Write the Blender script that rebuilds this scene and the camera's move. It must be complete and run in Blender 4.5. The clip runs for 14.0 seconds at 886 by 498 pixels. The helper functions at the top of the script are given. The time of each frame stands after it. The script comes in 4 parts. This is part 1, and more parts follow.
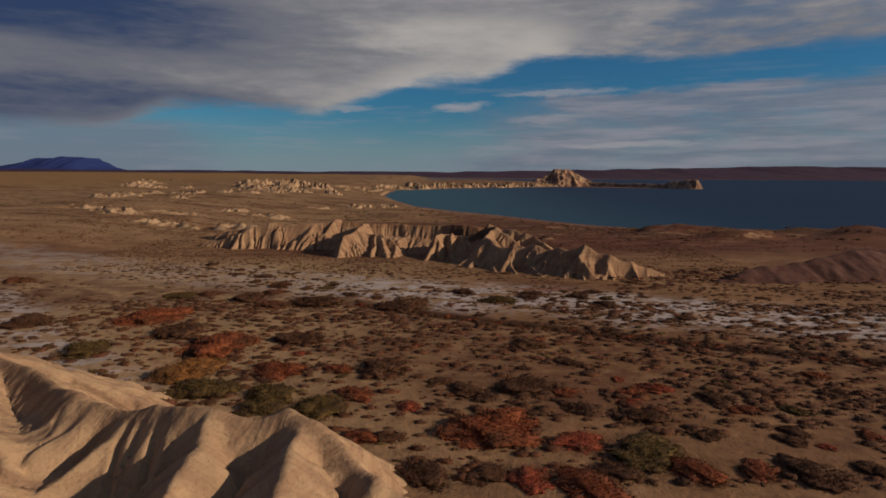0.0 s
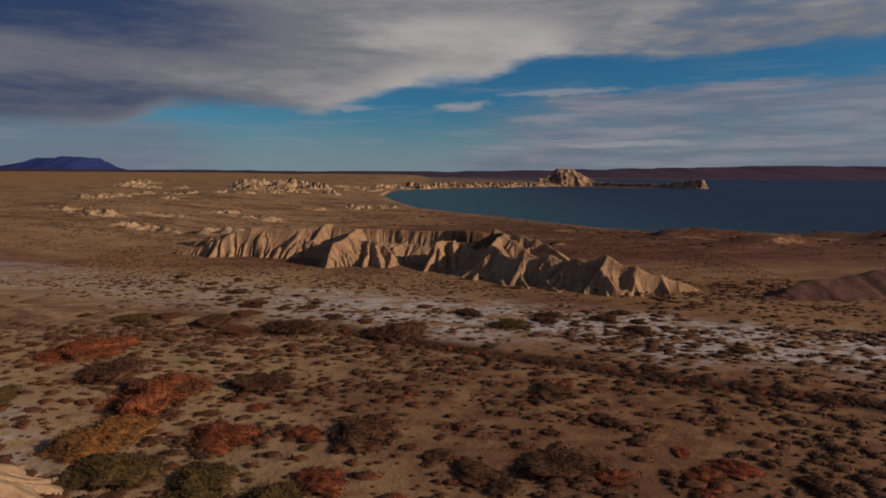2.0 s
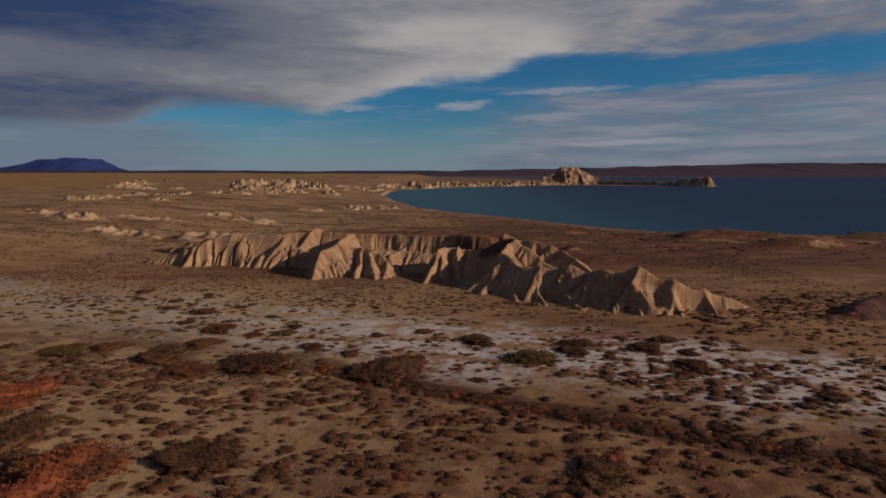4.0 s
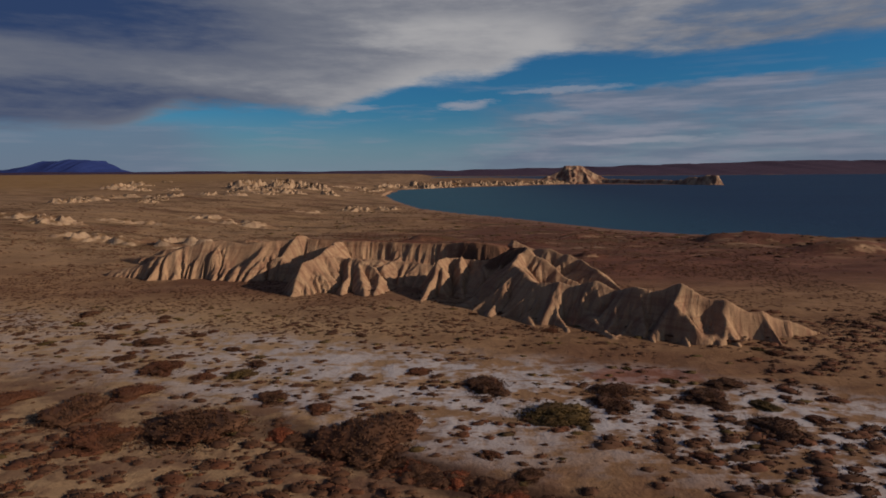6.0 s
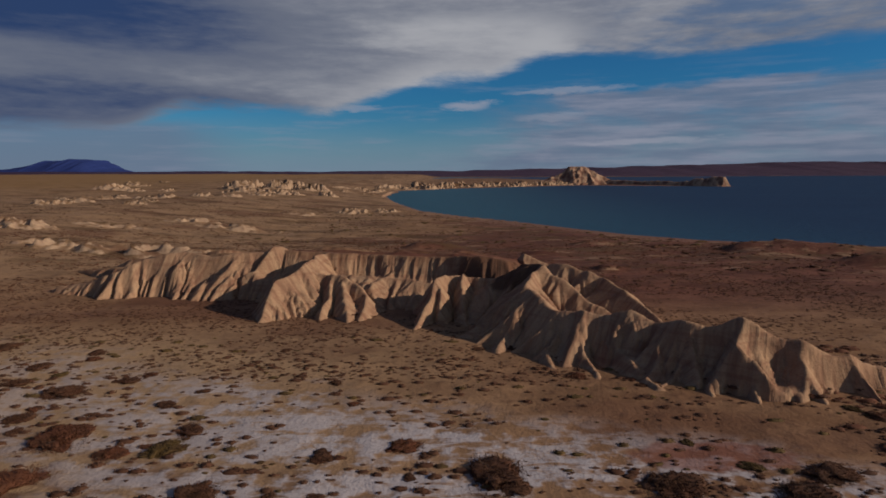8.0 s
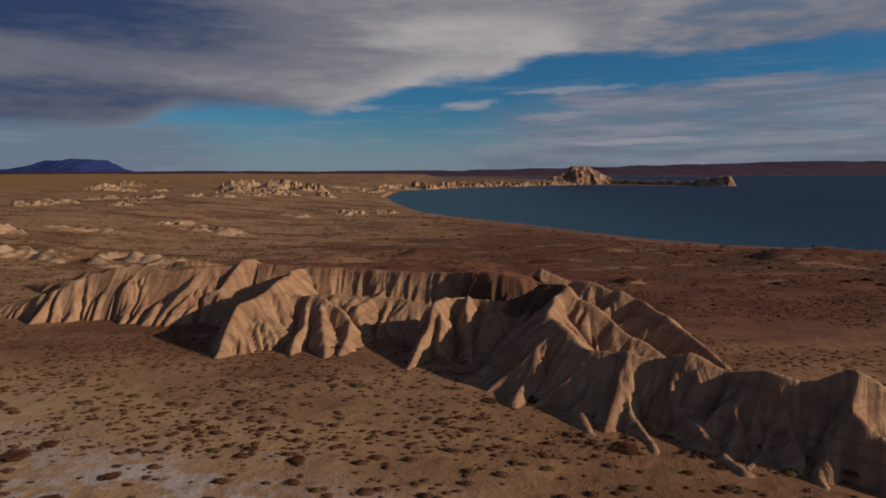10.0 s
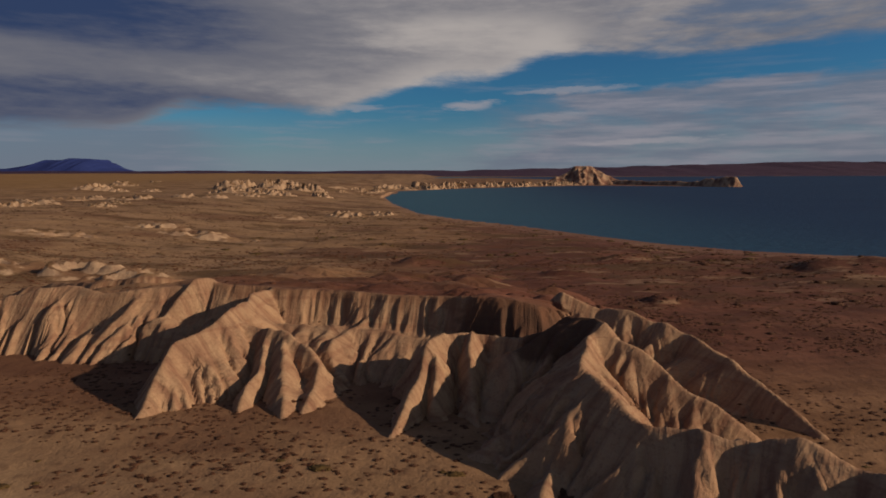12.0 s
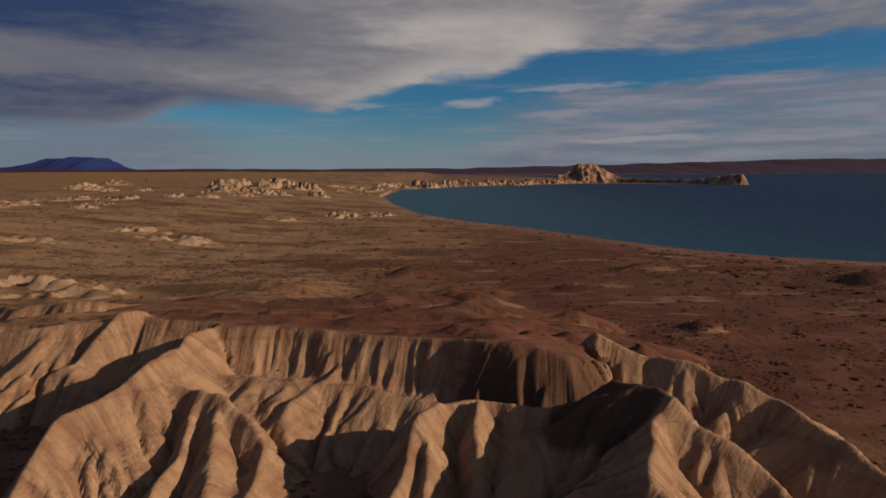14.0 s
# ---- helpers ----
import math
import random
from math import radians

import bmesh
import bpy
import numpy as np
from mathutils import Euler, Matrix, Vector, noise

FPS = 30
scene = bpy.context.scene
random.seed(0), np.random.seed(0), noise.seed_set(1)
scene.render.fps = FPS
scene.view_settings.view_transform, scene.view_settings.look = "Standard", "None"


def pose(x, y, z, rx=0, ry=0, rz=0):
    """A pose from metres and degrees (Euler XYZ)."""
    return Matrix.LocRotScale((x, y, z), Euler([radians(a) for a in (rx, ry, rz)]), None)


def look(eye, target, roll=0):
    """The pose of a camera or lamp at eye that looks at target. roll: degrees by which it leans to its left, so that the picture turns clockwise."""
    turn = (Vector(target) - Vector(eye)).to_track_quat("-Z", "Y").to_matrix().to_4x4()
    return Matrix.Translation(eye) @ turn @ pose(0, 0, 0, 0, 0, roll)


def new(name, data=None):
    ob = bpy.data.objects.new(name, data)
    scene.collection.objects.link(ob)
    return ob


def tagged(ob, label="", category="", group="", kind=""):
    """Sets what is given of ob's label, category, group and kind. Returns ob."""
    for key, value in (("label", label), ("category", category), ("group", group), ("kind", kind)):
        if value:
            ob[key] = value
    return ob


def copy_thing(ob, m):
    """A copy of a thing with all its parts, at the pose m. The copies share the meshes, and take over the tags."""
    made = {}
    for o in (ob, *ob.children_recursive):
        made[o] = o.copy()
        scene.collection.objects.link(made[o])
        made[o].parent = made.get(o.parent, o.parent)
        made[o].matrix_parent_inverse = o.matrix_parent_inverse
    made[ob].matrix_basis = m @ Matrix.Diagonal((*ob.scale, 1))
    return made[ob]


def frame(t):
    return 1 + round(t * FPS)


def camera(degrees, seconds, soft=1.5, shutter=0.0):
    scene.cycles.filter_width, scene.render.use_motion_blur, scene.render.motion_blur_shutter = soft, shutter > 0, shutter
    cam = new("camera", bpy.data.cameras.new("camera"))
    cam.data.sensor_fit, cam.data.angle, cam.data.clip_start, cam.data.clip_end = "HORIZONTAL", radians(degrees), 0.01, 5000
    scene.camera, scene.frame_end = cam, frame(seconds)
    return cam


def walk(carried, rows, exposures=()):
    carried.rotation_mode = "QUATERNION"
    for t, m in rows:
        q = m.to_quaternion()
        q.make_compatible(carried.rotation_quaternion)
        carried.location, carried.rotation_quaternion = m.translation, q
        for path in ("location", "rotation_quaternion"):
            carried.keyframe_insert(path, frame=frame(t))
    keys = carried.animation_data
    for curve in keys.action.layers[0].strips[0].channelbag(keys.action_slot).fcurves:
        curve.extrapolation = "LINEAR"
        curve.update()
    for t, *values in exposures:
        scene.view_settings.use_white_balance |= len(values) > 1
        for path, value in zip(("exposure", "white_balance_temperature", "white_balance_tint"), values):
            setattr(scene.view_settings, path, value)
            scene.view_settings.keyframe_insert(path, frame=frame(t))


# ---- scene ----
cam = camera(75.0, 14.0, soft=1.75)
METRES, EYE, TILT, LEAN, TURN = 78.53, 15.0, 0.8, 0.0, 0.0
ROWS = [
    (0.0, 0.0, 0.0, 0.0, 0.05, -8.39, -0.31),
    (0.5, 0.0013, 0.0358, -0.0011, 0.12, -8.35, -0.32),
    (1.0, 0.0018, 0.0716, -0.0017, 0.14, -8.33, -0.39),
    (1.5, 0.001, 0.1068, -0.002, 0.16, -8.38, -0.33),
    (2.0, 0.0007, 0.1422, -0.0022, 0.19, -8.43, -0.28),
    (2.5, 0.0001, 0.1781, -0.0034, 0.21, -8.46, -0.21),
    (3.0, -0.0003, 0.2135, -0.0048, 0.26, -8.47, -0.15),
    (5.5, 0.0017, 0.3927, -0.0105, 0.58, -8.56, 0.36),
    (6.0, 0.003, 0.4284, -0.0114, 0.66, -8.54, 0.39),
    (6.5, 0.0039, 0.4641, -0.0119, 0.72, -8.54, 0.37),
    (7.0, 0.0049, 0.5, -0.0117, 0.78, -8.53, 0.34),
    (7.5, 0.0057, 0.5358, -0.0121, 0.84, -8.5, 0.3),
    (8.0, 0.006, 0.5713, -0.0119, 0.89, -8.49, 0.25),
    (10.5, 0.0038, 0.7491, -0.0155, 1.01, -8.54, 0.26),
    (11.0, 0.0052, 0.7849, -0.0161, 1.04, -8.55, 0.24),
    (11.5, 0.0053, 0.8208, -0.0172, 1.06, -8.53, 0.21),
    (12.0, 0.0054, 0.8564, -0.0177, 1.08, -8.52, 0.19),
    (12.5, 0.0059, 0.8923, -0.0184, 1.1, -8.54, 0.23),
    (13.0, 0.0065, 0.928, -0.0181, 1.14, -8.54, 0.18),
    (13.5, 0.0063, 0.9637, -0.0174, 1.17, -8.62, 0.2),
    (14.0, 0.0067, 0.9995, -0.0164, 1.2, -8.73, 0.29),
]
walk(cam, [(t, pose(0, 0, EYE, TILT, LEAN, TURN) @ pose(METRES * x, METRES * y, METRES * z, 90 + pitch, roll, yaw)) for t, x, y, z, yaw, pitch, roll in ROWS],
     exposures=[(0.0, -0.40, 7050, 20), (3.0, -0.40, 6850, 20), (5.5, -0.40, 6550, 20), (8.0, -0.40, 6150, 20), (10.5, -0.40, 6900, 23), (14.0, -0.40, 7150, 24)])

# ---- light: low sun from the right, broken cloud over a clear gap ----
SUN_AZIMUTH, SUN_HEIGHT = 105.0, 20.5


def wire(tree, a, b):
    tree.links.new(a, b)


def node(tree, kind, **settings):
    made = tree.nodes.new(kind)
    for key, value in settings.items():
        if key == "operation":
            made.operation = value
        elif key == "data_type":
            made.data_type = value
        elif key == "blend_type":
            made.blend_type = value
        else:
            made.inputs[key.replace("_", " ")].default_value = value
    return made


def calc(tree, op, a, b=0.0, c=0.0, clamp=False):
    """One arithmetic node on sockets or numbers."""
    made = tree.nodes.new("ShaderNodeMath")
    made.operation, made.use_clamp = op, clamp
    for i, v in enumerate((a, b, c)):
        if isinstance(v, (int, float)):
            made.inputs[i].default_value = v
        else:
            wire(tree, v, made.inputs[i])
    return made.outputs[0]


def step(tree, v, lo, hi):
    """A smooth step from 0 at lo to 1 at hi."""
    made = tree.nodes.new("ShaderNodeMapRange")
    made.interpolation_type = "SMOOTHSTEP"
    made.inputs["From Min"].default_value, made.inputs["From Max"].default_value = lo, hi
    wire(tree, v, made.inputs["Value"])
    return made.outputs["Result"]


def blend(tree, fac, a, b, how="MIX"):
    """A colour mix of two sockets or colours."""
    made = tree.nodes.new("ShaderNodeMix")
    made.data_type, made.blend_type = "RGBA", how
    for sock, v in ((made.inputs[0], fac), (made.inputs[6], a), (made.inputs[7], b)):
        if isinstance(v, (int, float)):
            sock.default_value = v
        elif isinstance(v, tuple):
            sock.default_value = (*v, 1.0)
        else:
            wire(tree, v, sock)
    return made.outputs[2]


def grain(tree, vector, scale, detail=4.0, stretch=(1, 1, 1), shift=(0, 0, 0), rough=0.55):
    """A noise value over stretched coordinates."""
    m = tree.nodes.new("ShaderNodeMapping")
    m.inputs["Scale"].default_value, m.inputs["Location"].default_value = stretch, shift
    wire(tree, vector, m.inputs["Vector"])
    n = node(tree, "ShaderNodeTexNoise", Scale=scale, Detail=detail, Roughness=rough)
    wire(tree, m.outputs[0], n.inputs["Vector"])
    return n.outputs["Fac"]


def make_world():
    world = bpy.data.worlds.new("sky")
    scene.world = world
    world.use_nodes = True
    t = world.node_tree
    t.nodes.clear()
    sky = t.nodes.new("ShaderNodeTexSky")
    sky.sky_type, sky.sun_disc = "NISHITA", False
    sky.sun_elevation, sky.sun_rotation = radians(SUN_HEIGHT), radians(SUN_AZIMUTH)
    sky.air_density, sky.dust_density, sky.ozone_density = 1.0, 0.4, 3.0
    coord = t.nodes.new("ShaderNodeTexCoord").outputs["Generated"]
    xyz = t.nodes.new("ShaderNodeSeparateXYZ")
    wire(t, coord, xyz.inputs[0])
    x, y, z = xyz.outputs
    flat = calc(t, "MAXIMUM", calc(t, "SQRT", calc(t, "ADD", calc(t, "MULTIPLY", x, x), calc(t, "MULTIPLY", y, y))), 0.05)
    u, v = calc(t, "DIVIDE", x, flat), calc(t, "DIVIDE", z, flat)
    flatten = t.nodes.new("ShaderNodeCombineXYZ")
    wire(t, u, flatten.inputs[0])
    wire(t, v, flatten.inputs[1])
    plane = flatten.outputs[0]
    wide = grain(t, plane, 3.2, 5, (1, 3.2, 1), (0.3, 0.6, 0))
    mid = grain(t, plane, 8.0, 6, (1, 4.0, 1), (3, 1, 0), 0.6)
    fine = grain(t, plane, 22.0, 5, (1, 4.5, 1), (7, 2, 0), 0.6)

    def swing(value, size):
        return calc(t, "MULTIPLY", calc(t, "SUBTRACT", value, 0.5), size)

    def total(*values):
        out = values[0]
        for value in values[1:]:
            out = calc(t, "ADD", out, value)
        return out

    def times(*values):
        out = values[0]
        for value in values[1:]:
            out = calc(t, "MULTIPLY", out, value)
        return out

    def puff(u0, v0, ru, rv):
        """1 in the middle of a soft ragged oval of cloud."""
        du = calc(t, "DIVIDE", total(u, swing(mid, 0.10), swing(fine, 0.05), -u0), ru)
        dv = calc(t, "DIVIDE", total(v, swing(mid, 0.020), swing(fine, 0.016), -v0), rv)
        return step(t, total(times(du, du), times(dv, dv)), 1.0, 0.0)

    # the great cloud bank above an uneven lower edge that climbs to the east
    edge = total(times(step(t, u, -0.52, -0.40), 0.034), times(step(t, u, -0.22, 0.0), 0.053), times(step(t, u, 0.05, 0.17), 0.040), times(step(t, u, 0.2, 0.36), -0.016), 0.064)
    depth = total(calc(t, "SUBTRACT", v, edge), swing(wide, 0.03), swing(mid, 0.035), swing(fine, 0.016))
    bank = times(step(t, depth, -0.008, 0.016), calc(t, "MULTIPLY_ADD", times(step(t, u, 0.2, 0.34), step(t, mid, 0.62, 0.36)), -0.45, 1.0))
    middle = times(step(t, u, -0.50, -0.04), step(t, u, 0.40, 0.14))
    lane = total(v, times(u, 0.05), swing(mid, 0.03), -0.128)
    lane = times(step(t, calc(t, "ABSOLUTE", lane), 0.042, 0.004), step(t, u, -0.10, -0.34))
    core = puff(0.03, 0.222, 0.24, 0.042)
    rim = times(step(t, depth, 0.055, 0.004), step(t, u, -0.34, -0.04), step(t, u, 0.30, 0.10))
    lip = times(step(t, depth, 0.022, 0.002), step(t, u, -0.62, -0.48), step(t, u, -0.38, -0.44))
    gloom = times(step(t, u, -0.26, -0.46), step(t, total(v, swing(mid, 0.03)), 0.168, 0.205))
    # the bank is darkened overhead, out of view, to weaken the fill in shadows
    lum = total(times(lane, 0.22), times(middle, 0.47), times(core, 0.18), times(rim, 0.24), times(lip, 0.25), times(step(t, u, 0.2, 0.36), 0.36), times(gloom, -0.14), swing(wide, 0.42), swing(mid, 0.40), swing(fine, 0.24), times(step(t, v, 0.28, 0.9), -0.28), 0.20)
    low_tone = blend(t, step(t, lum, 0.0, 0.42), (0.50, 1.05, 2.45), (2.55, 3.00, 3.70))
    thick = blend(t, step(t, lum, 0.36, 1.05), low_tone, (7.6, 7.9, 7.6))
    # a thin grey veil under a blue lane on the lake side, with brighter streaks
    under = total(calc(t, "SUBTRACT", calc(t, "MULTIPLY_ADD", u, 0.035, 0.124), v), swing(mid, 0.035), swing(fine, 0.016))
    east = step(t, total(u, swing(mid, 0.22), times(v, -0.8)), -0.06, 0.14)
    veil = times(step(t, under, -0.003, 0.012), east, calc(t, "MULTIPLY_ADD", step(t, mid, 0.34, 0.58), 0.34, 0.52))
    streaks = total(times(puff(0.19, 0.131, 0.11, 0.006), 0.55), times(puff(0.31, 0.046, 0.12, 0.008), 0.6), times(puff(0.022, 0.108, 0.055, 0.009), 0.75), times(puff(0.17, 0.088, 0.06, 0.008), 0.4), times(puff(-0.17, 0.103, 0.05, 0.006), 0.5))
    west = times(step(t, total(v, swing(mid, 0.03), times(u, 0.10)), 0.048, 0.012), step(t, u, -0.30, -0.46), 0.75)
    haze = times(step(t, total(v, swing(mid, 0.03)), 0.115, -0.01), 0.80)
    clear = blend(t, 1.0, sky.outputs[0], (0.21, 0.80, 1.14), "MULTIPLY")
    colour = blend(t, haze, clear, (3.7, 5.0, 6.0))
    colour = blend(t, west, colour, (2.5, 3.4, 4.6))
    threads = grain(t, plane, 6.0, 6, (1, 9.0, 1), (1, 4, 0), 0.62)
    colour = blend(t, veil, colour, blend(t, step(t, threads, 0.36, 0.66), (2.5, 3.3, 4.4), (4.3, 4.7, 5.6)))
    colour = blend(t, times(step(t, threads, 0.50, 0.72), step(t, v, 0.20, 0.10), 0.35), colour, (4.6, 5.2, 6.2))
    colour = blend(t, calc(t, "MINIMUM", streaks, 0.8), colour, (5.9, 6.3, 6.9))
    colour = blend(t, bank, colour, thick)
    back = node(t, "ShaderNodeBackground", Strength=0.064)
    wire(t, colour, back.inputs[0])
    out = t.nodes.new("ShaderNodeOutputWorld")
    wire(t, back.outputs[0], out.inputs[0])


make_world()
sun = bpy.data.lights.new("sun", "SUN")
sun.energy, sun.angle, sun.color = 5.0, radians(0.6), (1.0, 0.86, 0.64)
sun_lamp = new("sun", sun)
a, e = radians(SUN_AZIMUTH), radians(SUN_HEIGHT)
sun_lamp.matrix_world = look((math.sin(a) * math.cos(e) * 90, math.cos(a) * math.cos(e) * 90, math.sin(e) * 90), (0, 0, 0))


# ---- materials ----
LAKE = -4.5


def material(name, rough=0.9, specular=0.2):
    m = bpy.data.materials.new(name)
    m.use_nodes = True
    t = m.node_tree
    bsdf = t.nodes["Principled BSDF"]
    bsdf.inputs["Roughness"].default_value = rough
    bsdf.inputs["Specular IOR Level"].default_value = specular
    coord = t.nodes.new("ShaderNodeTexCoord").outputs["Object"]
    return m, t, bsdf, coord


def relief(t, bsdf, height, strength, distance):
    b = node(t, "ShaderNodeBump", Strength=strength, Distance=distance)
    wire(t, height, b.inputs["Height"])
    wire(t, b.outputs[0], bsdf.inputs["Normal"])


def band(t, coord, line, half, soft, rag):
    """1 near a straight line in plan (x0, y0, x1, y1), with a ragged border."""
    x0, y0, x1, y1 = line
    length = math.hypot(x1 - x0, y1 - y0)
    nx, ny = -(y1 - y0) / length, (x1 - x0) / length
    xyz = t.nodes.new("ShaderNodeSeparateXYZ")
    wire(t, coord, xyz.inputs[0])
    d = calc(t, "ADD", calc(t, "MULTIPLY", xyz.outputs[0], nx), calc(t, "MULTIPLY", xyz.outputs[1], ny))
    d = calc(t, "ABSOLUTE", calc(t, "SUBTRACT", d, nx * x0 + ny * y0))
    d = calc(t, "ADD", d, calc(t, "MULTIPLY", calc(t, "SUBTRACT", grain(t, coord, 0.09, 5), 0.5), rag))
    return step(t, d, half + soft, half - soft)


def spot(t, coord, x, y, rx, ry, rag=0.7):
    """1 inside a ragged ellipse in plan."""
    xyz = t.nodes.new("ShaderNodeSeparateXYZ")
    wire(t, coord, xyz.inputs[0])
    u, v = calc(t, "DIVIDE", calc(t, "SUBTRACT", xyz.outputs[0], x), rx), calc(t, "DIVIDE", calc(t, "SUBTRACT", xyz.outputs[1], y), ry)
    d = calc(t, "SQRT", calc(t, "ADD", calc(t, "MULTIPLY", u, u), calc(t, "MULTIPLY", v, v)))
    d = calc(t, "ADD", d, calc(t, "MULTIPLY", calc(t, "SUBTRACT", grain(t, coord, 0.8, 4), 0.5), rag))
    return step(t, d, 1.1, 0.8)


def earth_material(name, slopes=False, pale=0.0):
    """Desert floor: sand, rust-brown soil, salt crust; pale clay rock where it is steep, streaked down the slope."""
    m, t, bsdf, coord = material(name, 0.95, 0.1)
    wide, mid, small = grain(t, coord, 0.022, 6, (1, 1.7, 1), rough=0.62), grain(t, coord, 0.12, 7, (1, 1.8, 1), rough=0.65), grain(t, coord, 0.9, 6)
    tiny = grain(t, coord, 6.0, 5)
    xyz = t.nodes.new("ShaderNodeSeparateXYZ")
    wire(t, coord, xyz.inputs[0])
    x, y, z = xyz.outputs
    sand = blend(t, step(t, mid, 0.35, 0.68), (0.189, 0.100, 0.051), (0.291, 0.167, 0.089))
    sand = blend(t, calc(t, "MULTIPLY", calc(t, "MULTIPLY", step(t, x, 5, -55), step(t, y, 95, 140)), 0.40), sand, (0.36, 0.242, 0.135))
    sand = blend(t, calc(t, "MULTIPLY", calc(t, "MULTIPLY", step(t, x, 14, -20), step(t, y, 104, 88)), 0.8), sand, (0.37, 0.245, 0.135))
    # rust soil over the plain behind the ridge and towards the lake
    reach = calc(t, "ADD", calc(t, "ADD", calc(t, "MULTIPLY", x, 0.8), calc(t, "MULTIPLY_ADD", y, -0.25, 32.5)), calc(t, "MULTIPLY", calc(t, "SUBTRACT", wide, 0.5), 90))
    rust = calc(t, "MULTIPLY", calc(t, "MULTIPLY", step(t, reach, -34, -4), step(t, y, 96, 116)), 0.92)
    soil = blend(t, step(t, mid, 0.38, 0.66), (0.086, 0.031, 0.022), (0.155, 0.060, 0.041))
    sand = blend(t, rust, sand, soil)
    sand = blend(t, calc(t, "MULTIPLY", step(t, wide, 0.50, 0.60), 0.6), sand, (0.128, 0.059, 0.035))
    sand = blend(t, calc(t, "MULTIPLY", step(t, small, 0.52, 0.68), 0.5), sand, (0.102, 0.050, 0.031))
    # dark patches of low growth over the far plain
    growth = calc(t, "MULTIPLY", step(t, grain(t, coord, 0.055, 8, (1, 2.2, 1), (11, 2, 0), 0.7), 0.50, 0.58), step(t, y, 112, 150))
    sand = blend(t, calc(t, "MULTIPLY", growth, 0.75), sand, (0.098, 0.056, 0.027))
    # pale scours on the plain
    scour = calc(t, "MULTIPLY", step(t, grain(t, coord, 0.07, 7, (1, 2.6, 1), (5, 3, 0), 0.68), 0.55, 0.63), step(t, y, 105, 150))
    sand = blend(t, calc(t, "MULTIPLY", scour, 0.65), sand, (0.306, 0.191, 0.114))
    scrub = calc(t, "MULTIPLY", band(t, coord, (-6, 50, 40, 42), 12, 8, 16), calc(t, "MULTIPLY_ADD", step(t, x, -14, 6), 0.62, 0.12))
    sand = blend(t, calc(t, "MULTIPLY", scrub, step(t, grain(t, coord, 0.35, 6, (1, 1.6, 1)), 0.42, 0.60)), sand, (0.118, 0.049, 0.029))
    # salt crust along the dry wash
    salt = band(t, coord, (-40, 85, 40, 57), 7.0, 3, 11)
    salt = calc(t, "MULTIPLY", salt, calc(t, "MULTIPLY_ADD", step(t, x, -38, 0), 0.62, 0.38))
    salt2 = calc(t, "MULTIPLY", band(t, coord, (-36, 50, -22, 37), 2.5, 2.5, 9), step(t, x, -14, -22))
    crust = calc(t, "MAXIMUM", salt, calc(t, "MULTIPLY", salt2, 0.8))
    crust = calc(t, "MULTIPLY", crust, step(t, calc(t, "ADD", calc(t, "MULTIPLY", grain(t, coord, 0.16, 7, (1, 2.2, 1), rough=0.65), 0.6), calc(t, "MULTIPLY", small, 0.4)), 0.44, 0.53))
    crust = calc(t, "MULTIPLY", crust, step(t, grain(t, coord, 0.30, 6, (1, 2.6, 1), (9, 4, 0), 0.66), 0.37, 0.49))
    # brown soil under the scrub west of the salt
    loam = calc(t, "MULTIPLY", band(t, coord, (-40, 70, 0, 62), 7, 4, 10), step(t, grain(t, coord, 0.28, 6, (1, 1.8, 1), (2, 7, 0)), 0.44, 0.58))
    sand = blend(t, calc(t, "MULTIPLY", calc(t, "MULTIPLY", loam, step(t, x, 6, -4)), 0.7), sand, (0.120, 0.058, 0.040))
    sand = blend(t, crust, sand, (0.44, 0.395, 0.385))
    # a darker band along the wash, and a bare red pan beside the salt
    k = calc(t, "DIVIDE", calc(t, "ADD", x, 9), 62)
    line = calc(t, "ADD", calc(t, "SUBTRACT", 64.3, calc(t, "MULTIPLY", k, 34)), calc(t, "MULTIPLY", calc(t, "MULTIPLY", k, k), 10.2))
    gap = calc(t, "ADD", calc(t, "ABSOLUTE", calc(t, "SUBTRACT", y, line)), calc(t, "MULTIPLY", calc(t, "SUBTRACT", mid, 0.5), 2.5))
    sand = blend(t, calc(t, "MULTIPLY", calc(t, "MULTIPLY", step(t, gap, 2.1, 0.9), step(t, x, -16, -6)), 0.85), sand, (0.045, 0.023, 0.017))
    sand = blend(t, calc(t, "MULTIPLY", spot(t, coord, 14, 73.2, 4.5, 1.7), 0.7), sand, (0.21, 0.085, 0.06))
    # ochre grass plain far to the west, and a paler beach at the lake's edge
    west = calc(t, "MULTIPLY", step(t, x, -120, -420), step(t, y, 250, 500))
    sand = blend(t, calc(t, "MULTIPLY", west, 0.75), sand, (0.265, 0.153, 0.060))
    beach = calc(t, "MULTIPLY", step(t, z, LAKE + 0.5, LAKE + 0.1), 0.4)
    sand = blend(t, beach, sand, (0.275, 0.158, 0.114))
    # bare clay
    if slopes:
        uv = t.nodes.new("ShaderNodeUVMap")
        uv.uv_map = "downslope"
        streak = grain(t, uv.outputs[0], 1.5, 5, (1, 0.14, 1), rough=0.55)
        broad = grain(t, uv.outputs[0], 0.7, 4, (1, 0.12, 1))
    else:
        streak, broad = grain(t, coord, 0.8, 7, (1, 1, 0.3), rough=0.65), grain(t, coord, 0.3, 3)
    beds = grain(t, coord, 1.0, 4, (0.12, 0.12, 2.2))
    clay = blend(t, step(t, streak, 0.26, 0.62), (0.200, 0.100, 0.063), (0.375, 0.240, 0.141))
